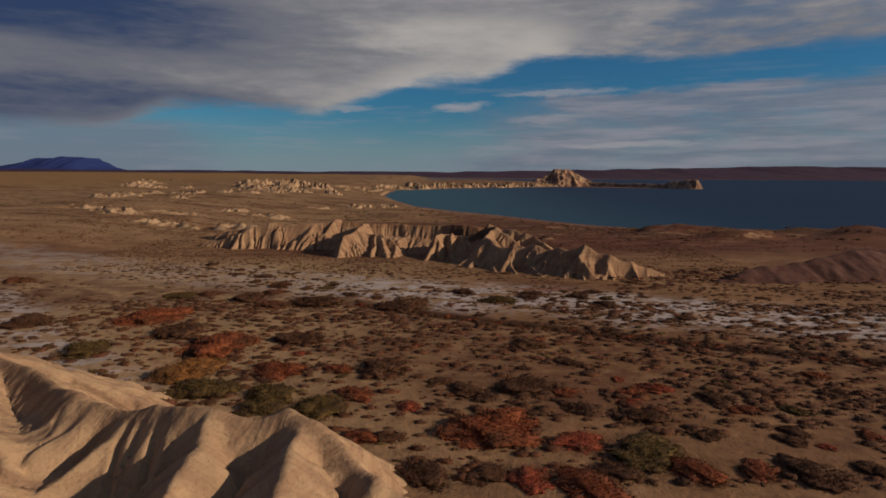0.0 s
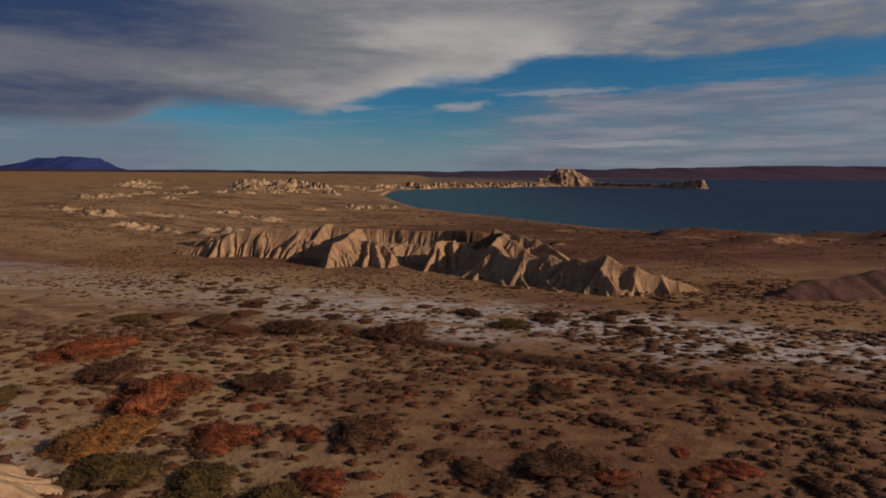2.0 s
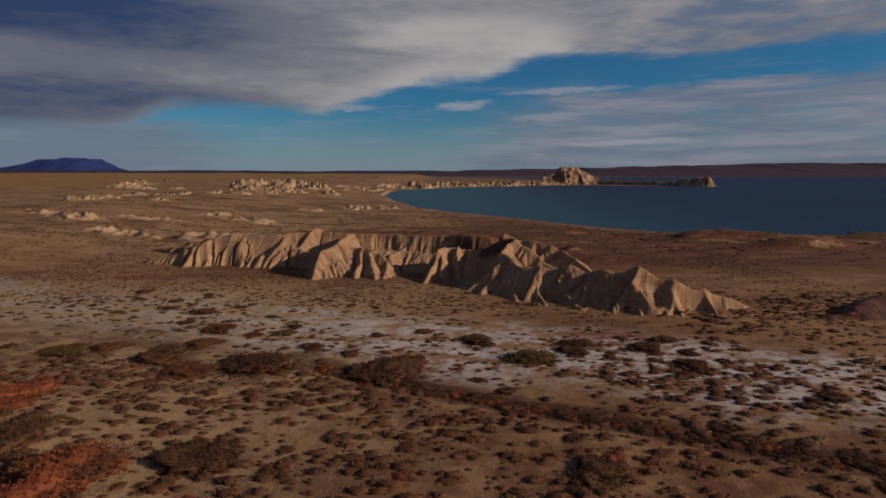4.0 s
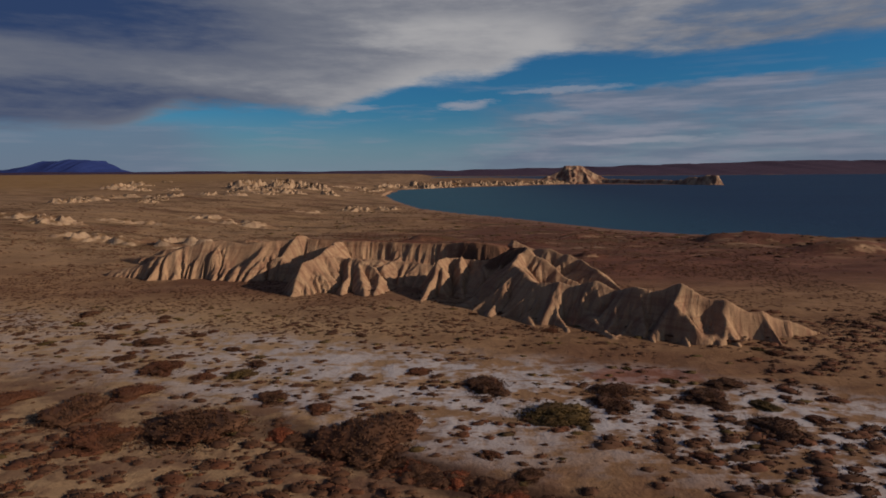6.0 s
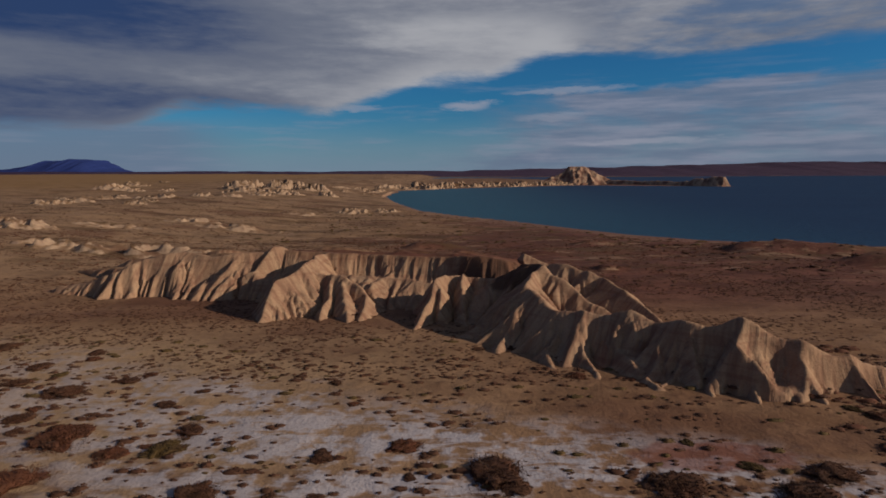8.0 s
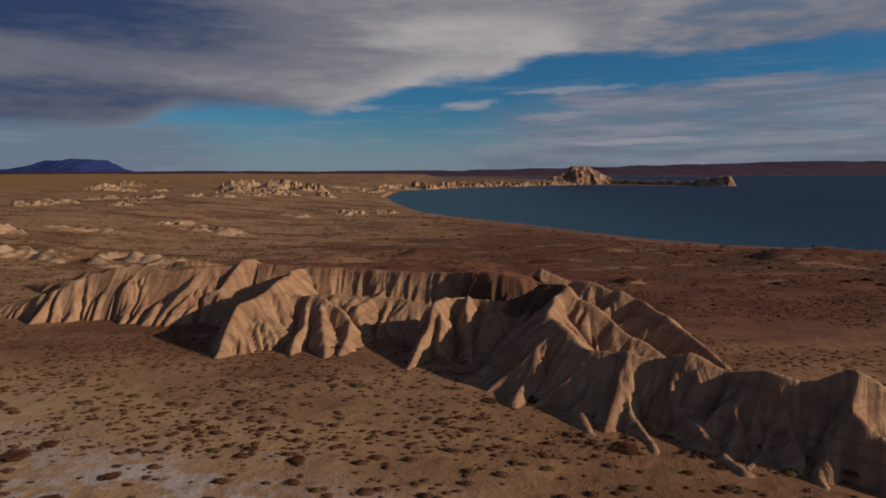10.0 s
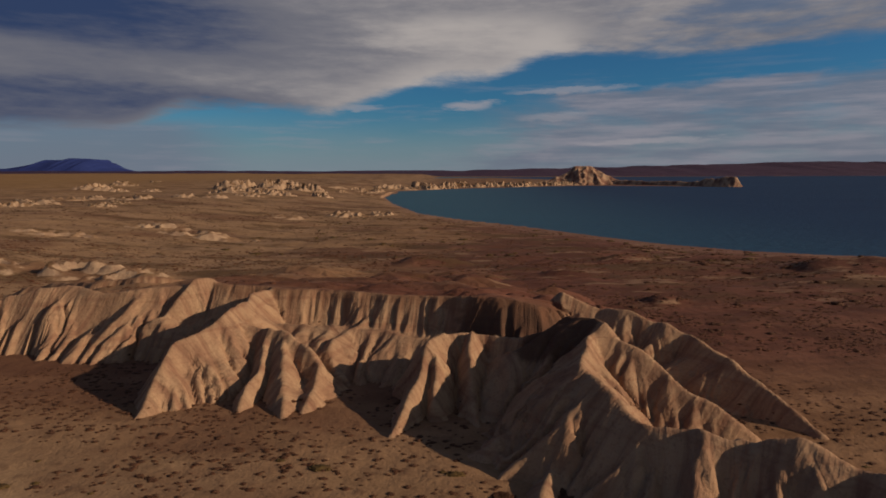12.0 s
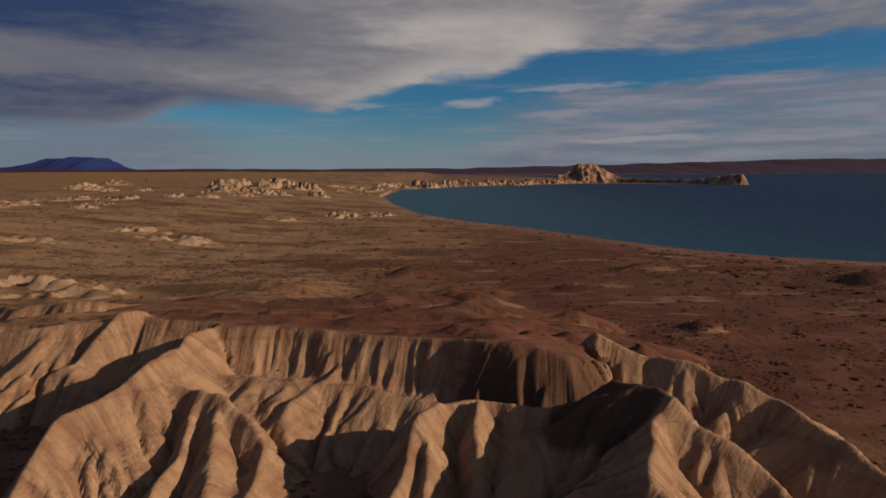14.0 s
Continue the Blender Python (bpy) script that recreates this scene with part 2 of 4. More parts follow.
    clay = blend(t, calc(t, "MULTIPLY", step(t, grain(t, coord, 0.55, 6, (1, 1, 0.6), (3, 1, 8), 0.65), 0.50, 0.64), 0.45), clay, (0.20, 0.104, 0.066))
    if slopes:
        thin = grain(t, uv.outputs[0], 4.2, 4, (1, 0.09, 1), (2, 5, 0), 0.6)
        clay = blend(t, calc(t, "MULTIPLY", calc(t, "MULTIPLY", step(t, thin, 0.52, 0.66), step(t, grain(t, coord, 0.35, 3), 0.42, 0.60)), 0.5), clay, (0.20, 0.100, 0.062))
    clay = blend(t, calc(t, "MULTIPLY", step(t, broad, 0.45, 0.65), 0.5), clay, (0.31, 0.185, 0.107))
    clay = blend(t, calc(t, "MULTIPLY", step(t, beds, 0.52, 0.66), 0.4), clay, (0.204, 0.090, 0.056))
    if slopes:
        # darker brown patches on the peak and in the hollow beside it
        dark_spots = calc(t, "MAXIMUM", spot(t, coord, 7.2, 103.2, 2.9, 2.4), spot(t, coord, 4.6, 108.6, 4.6, 2.6))
        clay = blend(t, calc(t, "MULTIPLY", dark_spots, 0.85), clay, (0.075, 0.038, 0.026))
    geo = t.nodes.new("ShaderNodeNewGeometry")
    up = t.nodes.new("ShaderNodeSeparateXYZ")
    wire(t, geo.outputs["Normal"], up.inputs[0])
    tilt = calc(t, "ADD", up.outputs[2], calc(t, "MULTIPLY", calc(t, "SUBTRACT", small, 0.5), 0.2))
    if slopes:
        rise = t.nodes.new("ShaderNodeSeparateXYZ")
        wire(t, uv.outputs[0], rise.inputs[0])
        steep = step(t, calc(t, "ADD", rise.outputs[1], calc(t, "MULTIPLY", calc(t, "SUBTRACT", small, 0.5), 1.2)), -0.8, -0.1)
    else:
        steep = step(t, tilt, 0.945, 0.86)
    if slopes:
        # rust soil washed over the rim of the plateau
        rim = calc(t, "MULTIPLY", step(t, rise.outputs[0], 40, 30), step(t, calc(t, "ADD", rise.outputs[1], calc(t, "MULTIPLY", calc(t, "SUBTRACT", streak, 0.5), 3.0)), 1.0, 0.0))
        clay = blend(t, calc(t, "MULTIPLY", rim, 0.5), clay, (0.170, 0.080, 0.044))
        streak = calc(t, "ADD", streak, calc(t, "MULTIPLY", thin, 0.25))
    clay = blend(t, pale, clay, (0.54, 0.44, 0.30))
    colour = blend(t, steep, sand, clay)
    colour = blend(t, calc(t, "MULTIPLY", step(t, tiny, 0.5, 0.75), 0.35), colour, (0.102, 0.053, 0.033))
    wire(t, colour, bsdf.inputs["Base Color"])
    h = calc(t, "ADD", calc(t, "MULTIPLY", small, 0.5), calc(t, "ADD", calc(t, "MULTIPLY", tiny, 0.12), calc(t, "MULTIPLY", calc(t, "MULTIPLY", streak, steep), 0.6)))
    relief(t, bsdf, h, 0.8, 0.35)
    return m


def plain_material(name, one, two, scale, rough=0.9, bump=0.3, stretch=(1, 1, 1)):
    m, t, bsdf, coord = material(name, rough, 0.15)
    n = grain(t, coord, scale, 6, stretch)
    wire(t, blend(t, step(t, n, 0.35, 0.65), one, two), bsdf.inputs["Base Color"])
    relief(t, bsdf, n, bump, 0.5 / scale)
    return m


def leaf_material(name, one, two, three):
    m, t, bsdf, coord = material(name, 0.8, 0.15)
    info = t.nodes.new("ShaderNodeObjectInfo")
    geo = t.nodes.new("ShaderNodeNewGeometry")
    c = blend(t, geo.outputs["Random Per Island"], one, two)
    c = blend(t, step(t, grain(t, coord, 1.1, 4), 0.45, 0.65), c, three)
    c = blend(t, calc(t, "MULTIPLY", info.outputs["Random"], 0.4), c, one)
    wire(t, c, bsdf.inputs["Base Color"])
    return m


def water_material():
    """Deep wind-ruffled water: a dark body with a broken sheen of the sky."""
    m, t, bsdf, coord = material("lake_water", 0.6, 0.0)
    n = grain(t, coord, 0.25, 6, (1, 2.2, 1))
    far = grain(t, coord, 0.006, 4, (1, 3, 1))
    wire(t, blend(t, far, (0.003, 0.021, 0.066), (0.007, 0.038, 0.090)), bsdf.inputs["Base Color"])
    relief(t, bsdf, n, 0.6, 1.5)
    xyz = t.nodes.new("ShaderNodeSeparateXYZ")
    wire(t, coord, xyz.inputs[0])
    shallow = calc(t, "MULTIPLY", step(t, calc(t, "ADD", xyz.outputs[0], calc(t, "MULTIPLY", far, 60)), 190, -10), 0.8)
    wire(t, blend(t, shallow, bsdf.inputs["Base Color"].links[0].from_socket, (0.024, 0.105, 0.155)), bsdf.inputs["Base Color"])
    gloss = node(t, "ShaderNodeBsdfGlossy", Roughness=0.35)
    wire(t, bsdf.inputs["Normal"].links[0].from_socket, gloss.inputs["Normal"])
    mix = t.nodes.new("ShaderNodeMixShader")
    mix.inputs[0].default_value = 0.10
    wire(t, bsdf.outputs[0], mix.inputs[1])
    wire(t, gloss.outputs[0], mix.inputs[2])
    wire(t, mix.outputs[0], t.nodes["Material Output"].inputs["Surface"])
    return m


EARTH = earth_material("desert_earth")
CLAY = earth_material("gullied_clay", True)
CHALK = earth_material("chalky_outcrop_clay", False, 0.24)
CREAM = earth_material("cream_clay", True, 0.16)
WATER = water_material()
LEAVES = {
    "rust": leaf_material("rust_leaves", (0.165, 0.048, 0.022), (0.215, 0.062, 0.027), (0.100, 0.040, 0.020)),
    "red": leaf_material("red_leaves", (0.23, 0.054, 0.030), (0.29, 0.070, 0.036), (0.13, 0.046, 0.024)),
    "orange": leaf_material("orange_leaves", (0.18, 0.078, 0.024), (0.23, 0.098, 0.031), (0.12, 0.06, 0.024)),
    "olive": leaf_material("olive_leaves", (0.080, 0.053, 0.019), (0.108, 0.066, 0.023), (0.070, 0.040, 0.018)),
    "dark": leaf_material("dark_leaves", (0.074, 0.035, 0.020), (0.100, 0.048, 0.026), (0.088, 0.037, 0.019)),
    "brown": leaf_material("brown_leaves", (0.100, 0.040, 0.021), (0.130, 0.050, 0.025), (0.075, 0.034, 0.018)),
}
WOOD = plain_material("grey_stems", (0.12, 0.085, 0.06), (0.19, 0.14, 0.10), 6)
# the blue of distance haze is painted into the mountain's base colour
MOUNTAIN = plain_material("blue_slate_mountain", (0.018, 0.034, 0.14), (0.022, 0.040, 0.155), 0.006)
BROWN = plain_material("brown_clay", (0.070, 0.031, 0.025), (0.115, 0.055, 0.042), 0.7, stretch=(1, 1, 0.2))
BUTTE = plain_material("banded_butte_clay", (0.16, 0.078, 0.055), (0.40, 0.262, 0.165), 0.16, stretch=(1, 1, 0.35))
# purple-brown with the haze of distance mixed into the colour
MESA = plain_material("purple_brown_mesa", (0.040, 0.020, 0.042), (0.054, 0.027, 0.050), 0.02, stretch=(1, 1, 4))


# ---- terrain ----
def lattice(ix, iy, seed):
    v = np.sin(ix * 127.1 + iy * 311.7 + seed * 74.7) * 43758.5453
    return v - np.floor(v)


def wave(x, y, seed=0.0):
    """Smooth value noise, 0 to 1."""
    x, y = np.asarray(x, float), np.asarray(y, float)
    ix, iy = np.floor(x), np.floor(y)
    fx, fy = x - ix, y - iy
    fx, fy = fx * fx * (3 - 2 * fx), fy * fy * (3 - 2 * fy)
    a0, b0 = lattice(ix, iy, seed), lattice(ix + 1, iy, seed)
    a1, b1 = lattice(ix, iy + 1, seed), lattice(ix + 1, iy + 1, seed)
    return (a0 * (1 - fx) + b0 * fx) * (1 - fy) + (a1 * (1 - fx) + b1 * fx) * fy


def waves(x, y, seed=0.0, octaves=4):
    total, size, norm = 0.0, 1.0, 0.0
    for i in range(octaves):
        total = total + size * wave(x * 2 ** i, y * 2 ** i, seed + i * 3.3)
        norm, size = norm + size, size * 0.5
    return total / norm


def soft(v, lo, hi):
    k = np.clip((v - lo) / (hi - lo), 0, 1)
    return k * k * (3 - 2 * k)


SHORE_X = [-54, -50, -35, -15, 5, 26, 39, 54, 71, 87, 127, 400, 900]
SHORE_Y = [600, 490, 405, 328, 294, 264, 242, 219, 203, 196, 186, 130, 60]
BAY_X = [-60, -30, 10, 80, 165, 240, 325]
BAY_Y = [600, 640, 690, 740, 800, 770, 716]


def land(x, y):
    """How far a place lies inside the land, in metres; negative in the lake."""
    near = np.interp(x, SHORE_X, SHORE_Y) - y + 5 * (waves(x / 18, y / 18, 4) - 0.5)
    west = -(x + 50) + 10 * (waves(x / 30, y / 30, 9) - 0.5)
    front = np.interp(x, BAY_X, BAY_Y)
    width = np.interp(x, [-60, 100, 190, 216, 300, 330], [900, 800, 500, 60, 44, 0])
    spit = np.minimum(y - front, front + width - y) + np.where(x > 330, -(x - 330), 0) + 8 * (waves(x / 25, y / 25, 6) - 0.5)
    far = (y - 1800) * 0.7 + 40 * (waves(x / 150, y / 150, 2) - 0.5)
    return np.maximum(np.maximum(near, np.minimum(west, 9e9)), np.maximum(spit, far))


def wash_y(x):
    """The line of the dry wash across the scrub."""
    k = (x + 9) / 62
    return 64.3 - k * 34 * (1 - 0.30 * k)


MOUNDS = [(8.6, 117, 2.2, 1.5, 0.9), (5.6, 115.8, 1.6, 1.1, 0.5), (1.2, 116.5, 3.0, 1.6, 0.8), (-6, 119, 3.6, 2.0, 0.8), (13.5, 117.5, 1.5, 1.3, 1.0), (11.8, 132, 4.0, 2.2, 1.0), (2.4, 131, 4.4, 2.6, 1.1),
          (3, 140, 5.0, 2.6, 1.2), (-7, 140, 5.5, 3.0, 1.3), (-6, 166, 7.0, 4.0, 2.0), (23.5, 131, 2.8, 2.0, 1.2), (-14, 124, 3.4, 2.0, 0.8), (16, 152, 5, 3, 1.2), (57, 155, 8, 5, 2.6), (-22, 146, 6, 3, 1.3), (30, 170, 7, 4, 1.6)]


def mounds(x, y):
    """Wind-blown hummocks, steeper on their western side."""
    z = np.zeros_like(x)
    for mx, my, rx, ry, high in MOUNDS:
        u = (x - mx) / rx
        d = np.sqrt((u * np.where(u < 0, 1.7, 0.75)) ** 2 + ((y - my) / ry) ** 2) + 0.35 * (waves(x / rx * 1.5, y / ry * 1.5, mx, 3) - 0.5)
        z = z + 0.62 * high * soft(1.25 - d, 0, 1.1)
    return z


def ground_z(x, y):
    x, y = np.asarray(x, float), np.asarray(y, float)
    west = soft(-x, 35, 130) * soft(y, 40, 130)
    z = 3.6 * west - 3.6 * soft(y, 118, 230) * (1 - 0.75 * west) + 4.0 * soft(-x, 150, 900)
    z = z + 0.5 * (waves(x / 22, y / 22, 1) - 0.5) + 0.22 * (waves(x / 3.2, y / 3.2, 5, 3) - 0.5)
    z = z + 1.1 * (waves(x / 13, y / 8, 15) - 0.5) * soft(y, 122, 150) + 0.3 * (waves(x / 4, y / 2.6, 17, 3) - 0.5) * soft(y, 100, 130)
    z = z - 0.25 * np.exp(-((y - wash_y(x)) / 1.3) ** 2) * soft(x, -14, -4)
    dunes = soft(x, 38, 75) * soft(y, 118, 140) * soft(-y, -205, -178)
    z = z + dunes * (0.5 + 6.5 * np.clip(waves(x / 17, y / 9, 8, 3) - 0.42, 0, 1))
    z = z + 6 * (waves(x / 90, y / 60, 12) - 0.45) * soft(y, 260, 420) * soft(-x, 60, 130)
    z = z + mounds(x, y)
    k = land(x, y)
    shore = np.where(k > 0, LAKE + (np.maximum(z, LAKE + 0.6) - LAKE) * soft(k, -2, 55), LAKE + np.maximum(k * 0.12, -3))
    return shore


# crests of the clay ridge in plan: points (x, y, height), slope to the left and right of the way along, depth, width and lean of the gullies
CRESTS = [
    ([(-56, 127, 0.2), (-44, 121.5, 1.6), (-34, 118, 3.4), (-26, 116.5, 4.4), (-19.5, 115.5, 4.8), (-13, 114, 4.6), (-6, 113.4, 4.5), (-1.5, 112.4, 4.5), (1, 110.8, 4.8), (3.5, 109.2, 5.0), (6.5, 108.6, 4.9), (9, 110, 4.6), (12, 114, 3.8), (16, 118, 2.6), (24, 124, 0.6)], 0.12, 1.15, 0.13, 1.1),
    ([(-50, 114, 0.1), (-44, 113, 1.6), (-40.3, 112.8, 2.7), (-37.6, 114, 4.1), (-32.4, 114.8, 4.9), (-29, 114.2, 4.4), (-26.1, 114.4, 4.8), (-21, 115, 4.9)], 0.35, 0.85, 2.0, 3.2, 0.5),
    ([(-20.5, 116, 5.1), (-21.8, 114.8, 5.5), (-22.5, 113.2, 4.0), (-23.0, 111.6, 2.0), (-23.4, 110, 0.4)], 1.5, 1.2, 0.5, 1.6),
    ([(-15.2, 114.2, 4.8), (-15.7, 112.3, 5.1), (-15.5, 109.1, 4.9), (-16.3, 106.4, 4.4), (-17.6, 103.6, 3.6), (-18.2, 101.2, 1.9), (-18.7, 98.8, 0)], 0.95, 1.3, 0.55, 1.5),
    ([(-15.6, 108.4, 3.9), (-14.2, 107.4, 3.5), (-11.7, 106.5, 3.4), (-9.6, 105.3, 2.8), (-8.4, 103.9, 2.0), (-8.3, 101.8, 0.8), (-8.8, 99.8, 0)], 1.1, 1.4, 0.35, 1.2),
    ([(7, 103.6, 4.6), (3.8, 105, 3.7), (1.6, 105.4, 3.6), (-0.4, 104.6, 4.0), (-1.6, 103.0, 3.4), (-2.2, 101.4, 2.3), (-2.8, 99.6, 0.9), (-3.3, 97.6, 0)], 1.5, 1.5, 1.5, 0.85),
    ([(9.6, 111.6, 3.2), (9.5, 109, 2.7), (8.7, 106, 3.6), (7.6, 103.9, 5.1), (8.6, 102.6, 5.3), (9.5, 101.3, 5.2)], 0.9, 0.8, 0.8, 2.2),
    ([(8.9, 101.6, 4.9), (8.2, 99.2, 4.5), (7.3, 96.9, 4.2), (8.5, 94.6, 3.6), (9.6, 92, 2.9), (11.4, 91, 3.4), (13, 90.4, 2.9), (14.6, 89.6, 3.6), (16, 88.4, 3.0), (17.6, 86.8, 3.7), (19, 86, 3.5), (20.8, 85, 4.5), (23, 84, 3.3), (24.6, 83.8, 3.4), (26.7, 83.4, 2.5), (28.2, 83.5, 2.4), (30, 83.6, 1.3), (35, 83.4, -0.1)], 0.85, 0.8, 1.8, 1.9),
    ([(9.5, 101.3, 5.2), (11.2, 99.7, 4.3), (13, 98, 3.1), (15.5, 96, 1.5), (17.2, 94.4, 0.2)], 0.85, 0.75, 0.35, 1.1),
    ([(9, 112, 4.7), (12, 110.4, 4.1), (14.2, 108.5, 3.6), (16.5, 106.3, 3.1), (17.6, 103.9, 2.4), (19, 100.5, 1.4), (20.6, 97.2, 0.1)], 0.7, 0.85, 0.4, 1.3),
    ([(-14, 111, 2.5), (-10, 110.4, 2.7), (-5, 110.2, 2.3), (0.5, 108.4, 2.0), (4.2, 106.6, 1.2)], 0.5, 0.42, 0.3, 1.6),
    ([(4.6, 102.6, 3.4), (6.6, 103.0, 4.6), (8.8, 102.3, 5.1)], 0.75, 0.75, 0.5, 2.4),
    ([(-6.6, 112.2, 3.2), (-7.6, 109.4, 2.4), (-7.9, 107.2, 1.8), (-7.4, 105.2, 0.5)], 0.7, 0.7, 0.3, 1.2),
    ([(7.0, 102.0, 4.5), (4.6, 98.7, 1.5), (2.2, 95.5, 0.2)], 0.75, 0.75, 0.8, 1.8),
    ([(7.2, 97, 4.4), (5.2, 94.3, 1.0), (4.2, 91.2, 0.1)], 0.75, 0.75, 0.8, 1.7),
    ([(8.5, 94.6, 3.4), (7.6, 90.2, 0.6), (8, 86.8, 0)], 0.75, 0.75, 0.8, 1.7),
    ([(9.6, 92, 2.9), (10.6, 88, 0.7), (10.8, 84.6, 0)], 0.85, 0.85, 0.6, 1.6),
    ([(13, 90.6, 3.0), (13.4, 86.5, 1.0), (14.2, 82.4, 0)], 0.85, 0.85, 0.7, 1.6),
    ([(18, 86.5, 3.4), (17.2, 83.6, 1.3), (17, 80.8, 0)], 1.0, 1.0, 0.7, 1.4),
    ([(20.8, 85, 4.2), (20, 82.2, 1.4), (19.8, 79.8, 0)], 1.0, 1.0, 0.7, 1.3),
    ([(24, 83.8, 3.1), (24, 81.8, 1.6), (24.4, 80.2, 0)], 1.05, 1.05, 0.7, 1.3),
    ([(-0.4, 104.6, 3.9), (-0.9, 102.6, 2.8), (-1.1, 100.4, 1.0)], 1.7, 1.7, 0.3, 0.8),
    ([(1.5, 104.4, 3.9), (1.3, 102.6, 2.6), (1.1, 100.8, 1.0)], 1.7, 1.7, 0.3, 0.8),
    ([(-11.7, 106.5, 3.3), (-10.7, 103.6, 2.0), (-9.9, 100.8, 0.7), (-9.6, 99.2, 0)], 0.75, 0.95, 0.3, 1.2),
    ([(-13.0, 107.0, 3.3), (-12.6, 103.8, 1.7), (-12.6, 100.4, 0)], 1.2, 1.1, 0.3, 1.0),
]
FRONT_CRESTS = [
    ([(-34, 38, 3.0), (-25.5, 31.5, 5.0), (-18, 26.6, 4.2), (-13.6, 25.4, 4.0), (-10.2, 24.8, 4.6), (-8.4, 24.4, 4.0), (-6.6, 24.6, 4.4), (-4.4, 23.2, 3.4), (-2.6, 21.6, 2.6), (1.6, 20.6, 1.6), (6, 17, 0)], 0.95, 1.0, 1.5, 1.9, 0.7),
    ([(-25.5, 31.5, 5.0), (-25, 22, 5.6), (-22, 12, 4.6), (-20, 2, 1)], 0.55, 0.8, 0.3, 3.0),
    ([(-6.6, 24.6, 4.3), (-6.0, 20, 2.6), (-6.6, 15, 0)], 0.8, 0.8, 0.7, 1.6),
    ([(-10.2, 24.8, 4.5), (-10.6, 19, 2.2), (-11.6, 14, 0)], 0.8, 0.8, 0.7, 1.6),
]


def comb(phase, down, seed):
    """Ribs and gullies of uneven width and depth that branch down the slope, 0 in a gully and 1 on a rib."""
    a0 = 1 - np.abs(2 * wave(phase, down / 7, seed) - 1)
    b0 = 1 - np.abs(2 * wave(phase * 1.9 + 4.3, down / 5, seed + 9) - 1)
    return np.clip(0.08 + 0.70 * a0 + 0.30 * b0 * a0, 0, 1)


def crest_z(x, y, crests, seed=0.0, split=False):
    """The height of gullied clay slopes that fall away from the crests."""
    wx = x + 1.6 * (waves(x / 4.5, y / 4.5, seed + 21, 3) - 0.5)
    wy = y + 1.6 * (waves(x / 4.5, y / 4.5, seed + 31, 3) - 0.5)
    total, top, owner, run_uv = 0.0, np.full(x.shape, -99.0), np.zeros(x.shape, int), []
    for n, (points, left, right, deep, wide, *lean) in enumerate(crests):
        near = np.full(x.shape, 1e9)
        best, side, along, over = (np.zeros(x.shape) for _ in range(4))
        run = 0.0
        for i, ((x0, y0, z0), (x1, y1, z1)) in enumerate(zip(points, points[1:])):
            dx, dy = x1 - x0, y1 - y0
            size = math.hypot(dx, dy)
            t = ((wx - x0) * dx + (wy - y0) * dy) / size ** 2
            tc = np.clip(t, 0, 1)
            d = np.hypot(wx - x0 - tc * dx, wy - y0 - tc * dy)
            ends = np.maximum(-t if i == 0 else 0, (t - 1) if i == len(points) - 2 else 0) * size
            s0 = (dx * (wy - y0) - dy * (wx - x0)) / (size * d + 1e-6)
            closer = d < near
            near = np.where(closer, d, near)
            best = np.where(closer, z0 + (z1 - z0) * tc, best)
            side = np.where(closer, s0, side)
            along = np.where(closer, run + t * size, along)
            over = np.where(closer, np.maximum(ends, 0), over)
            run += size
        if left < 0.2:
            px, py, pz = zip(*points)
            gap = wy - np.interp(wx, px, py)
            near, side, over = np.abs(gap) * 0.96, np.sign(gap), 0 * gap
            best, along = np.interp(wx, px, pz), wx
        slope = right + (left - right) * soft(side, -0.6, 0.6)
        slope = slope + np.maximum(0.6 - slope, 0) * np.clip(over / 6, 0, 1) * (left > 0.2)
        steep = np.clip((slope - 0.15) * 3, 0, 1)
        away = np.clip((near - 0.15) / 2.4, 0, 1) * steep
        drift = along + (lean[0] if lean else 0.12) * near
        bent = drift + 0.7 * (waves(x / 2.6, y / 2.6, seed + 3, 2) - 0.5)
        ribs = comb(bent / wide, near, seed + n * 7.7)
        fine = comb(bent / wide * 2.7, near, seed + n * 5.1 + 2)
        h = best + 0.95 * (waves(along / 2.6, y * 0 + 0.5, seed + n, 3) - 0.5) * steep - slope * (np.sqrt(near * near + 0.05) - 0.2)
        uneven = 0.25 + 1.9 * wave(drift / wide / 2.3, near / 5, seed + n + 40) ** 1.5
        h = h - away * deep * (1 - ribs) * 1.3 * uneven + away * 0.22 * deep - np.clip(near / 1.2, 0, 1) * steep * 0.07 * deep * (1 - fine) * uneven + 0.22
        if left < 0.2:
            h = h - 0.10 * np.maximum(x - 3, 0) - 0.03 * np.clip(gap, 0, 30) + mounds(x, y) * soft(side, 0.2, 0.9) * np.clip(gap / 1.5, 0, 1) + 1.3 * (waves(x / 6, y / 3.2, 44, 3) - 0.5) * soft(side, 0.2, 0.9) * np.clip(near / 3, 0, 1)
        owner = np.where(h > top, n, owner)
        run_uv.append(np.stack([drift + 57 * n, np.where((left < 0.2) & (side > 0), -near, near)], -1) if split else 0)
        top = np.maximum(top, h)
        total = total + np.exp(np.clip(h, -20, 20) * 9.0)
    z = np.log(total + 1e-30) / 9.0
    return (z, owner, run_uv) if split else z


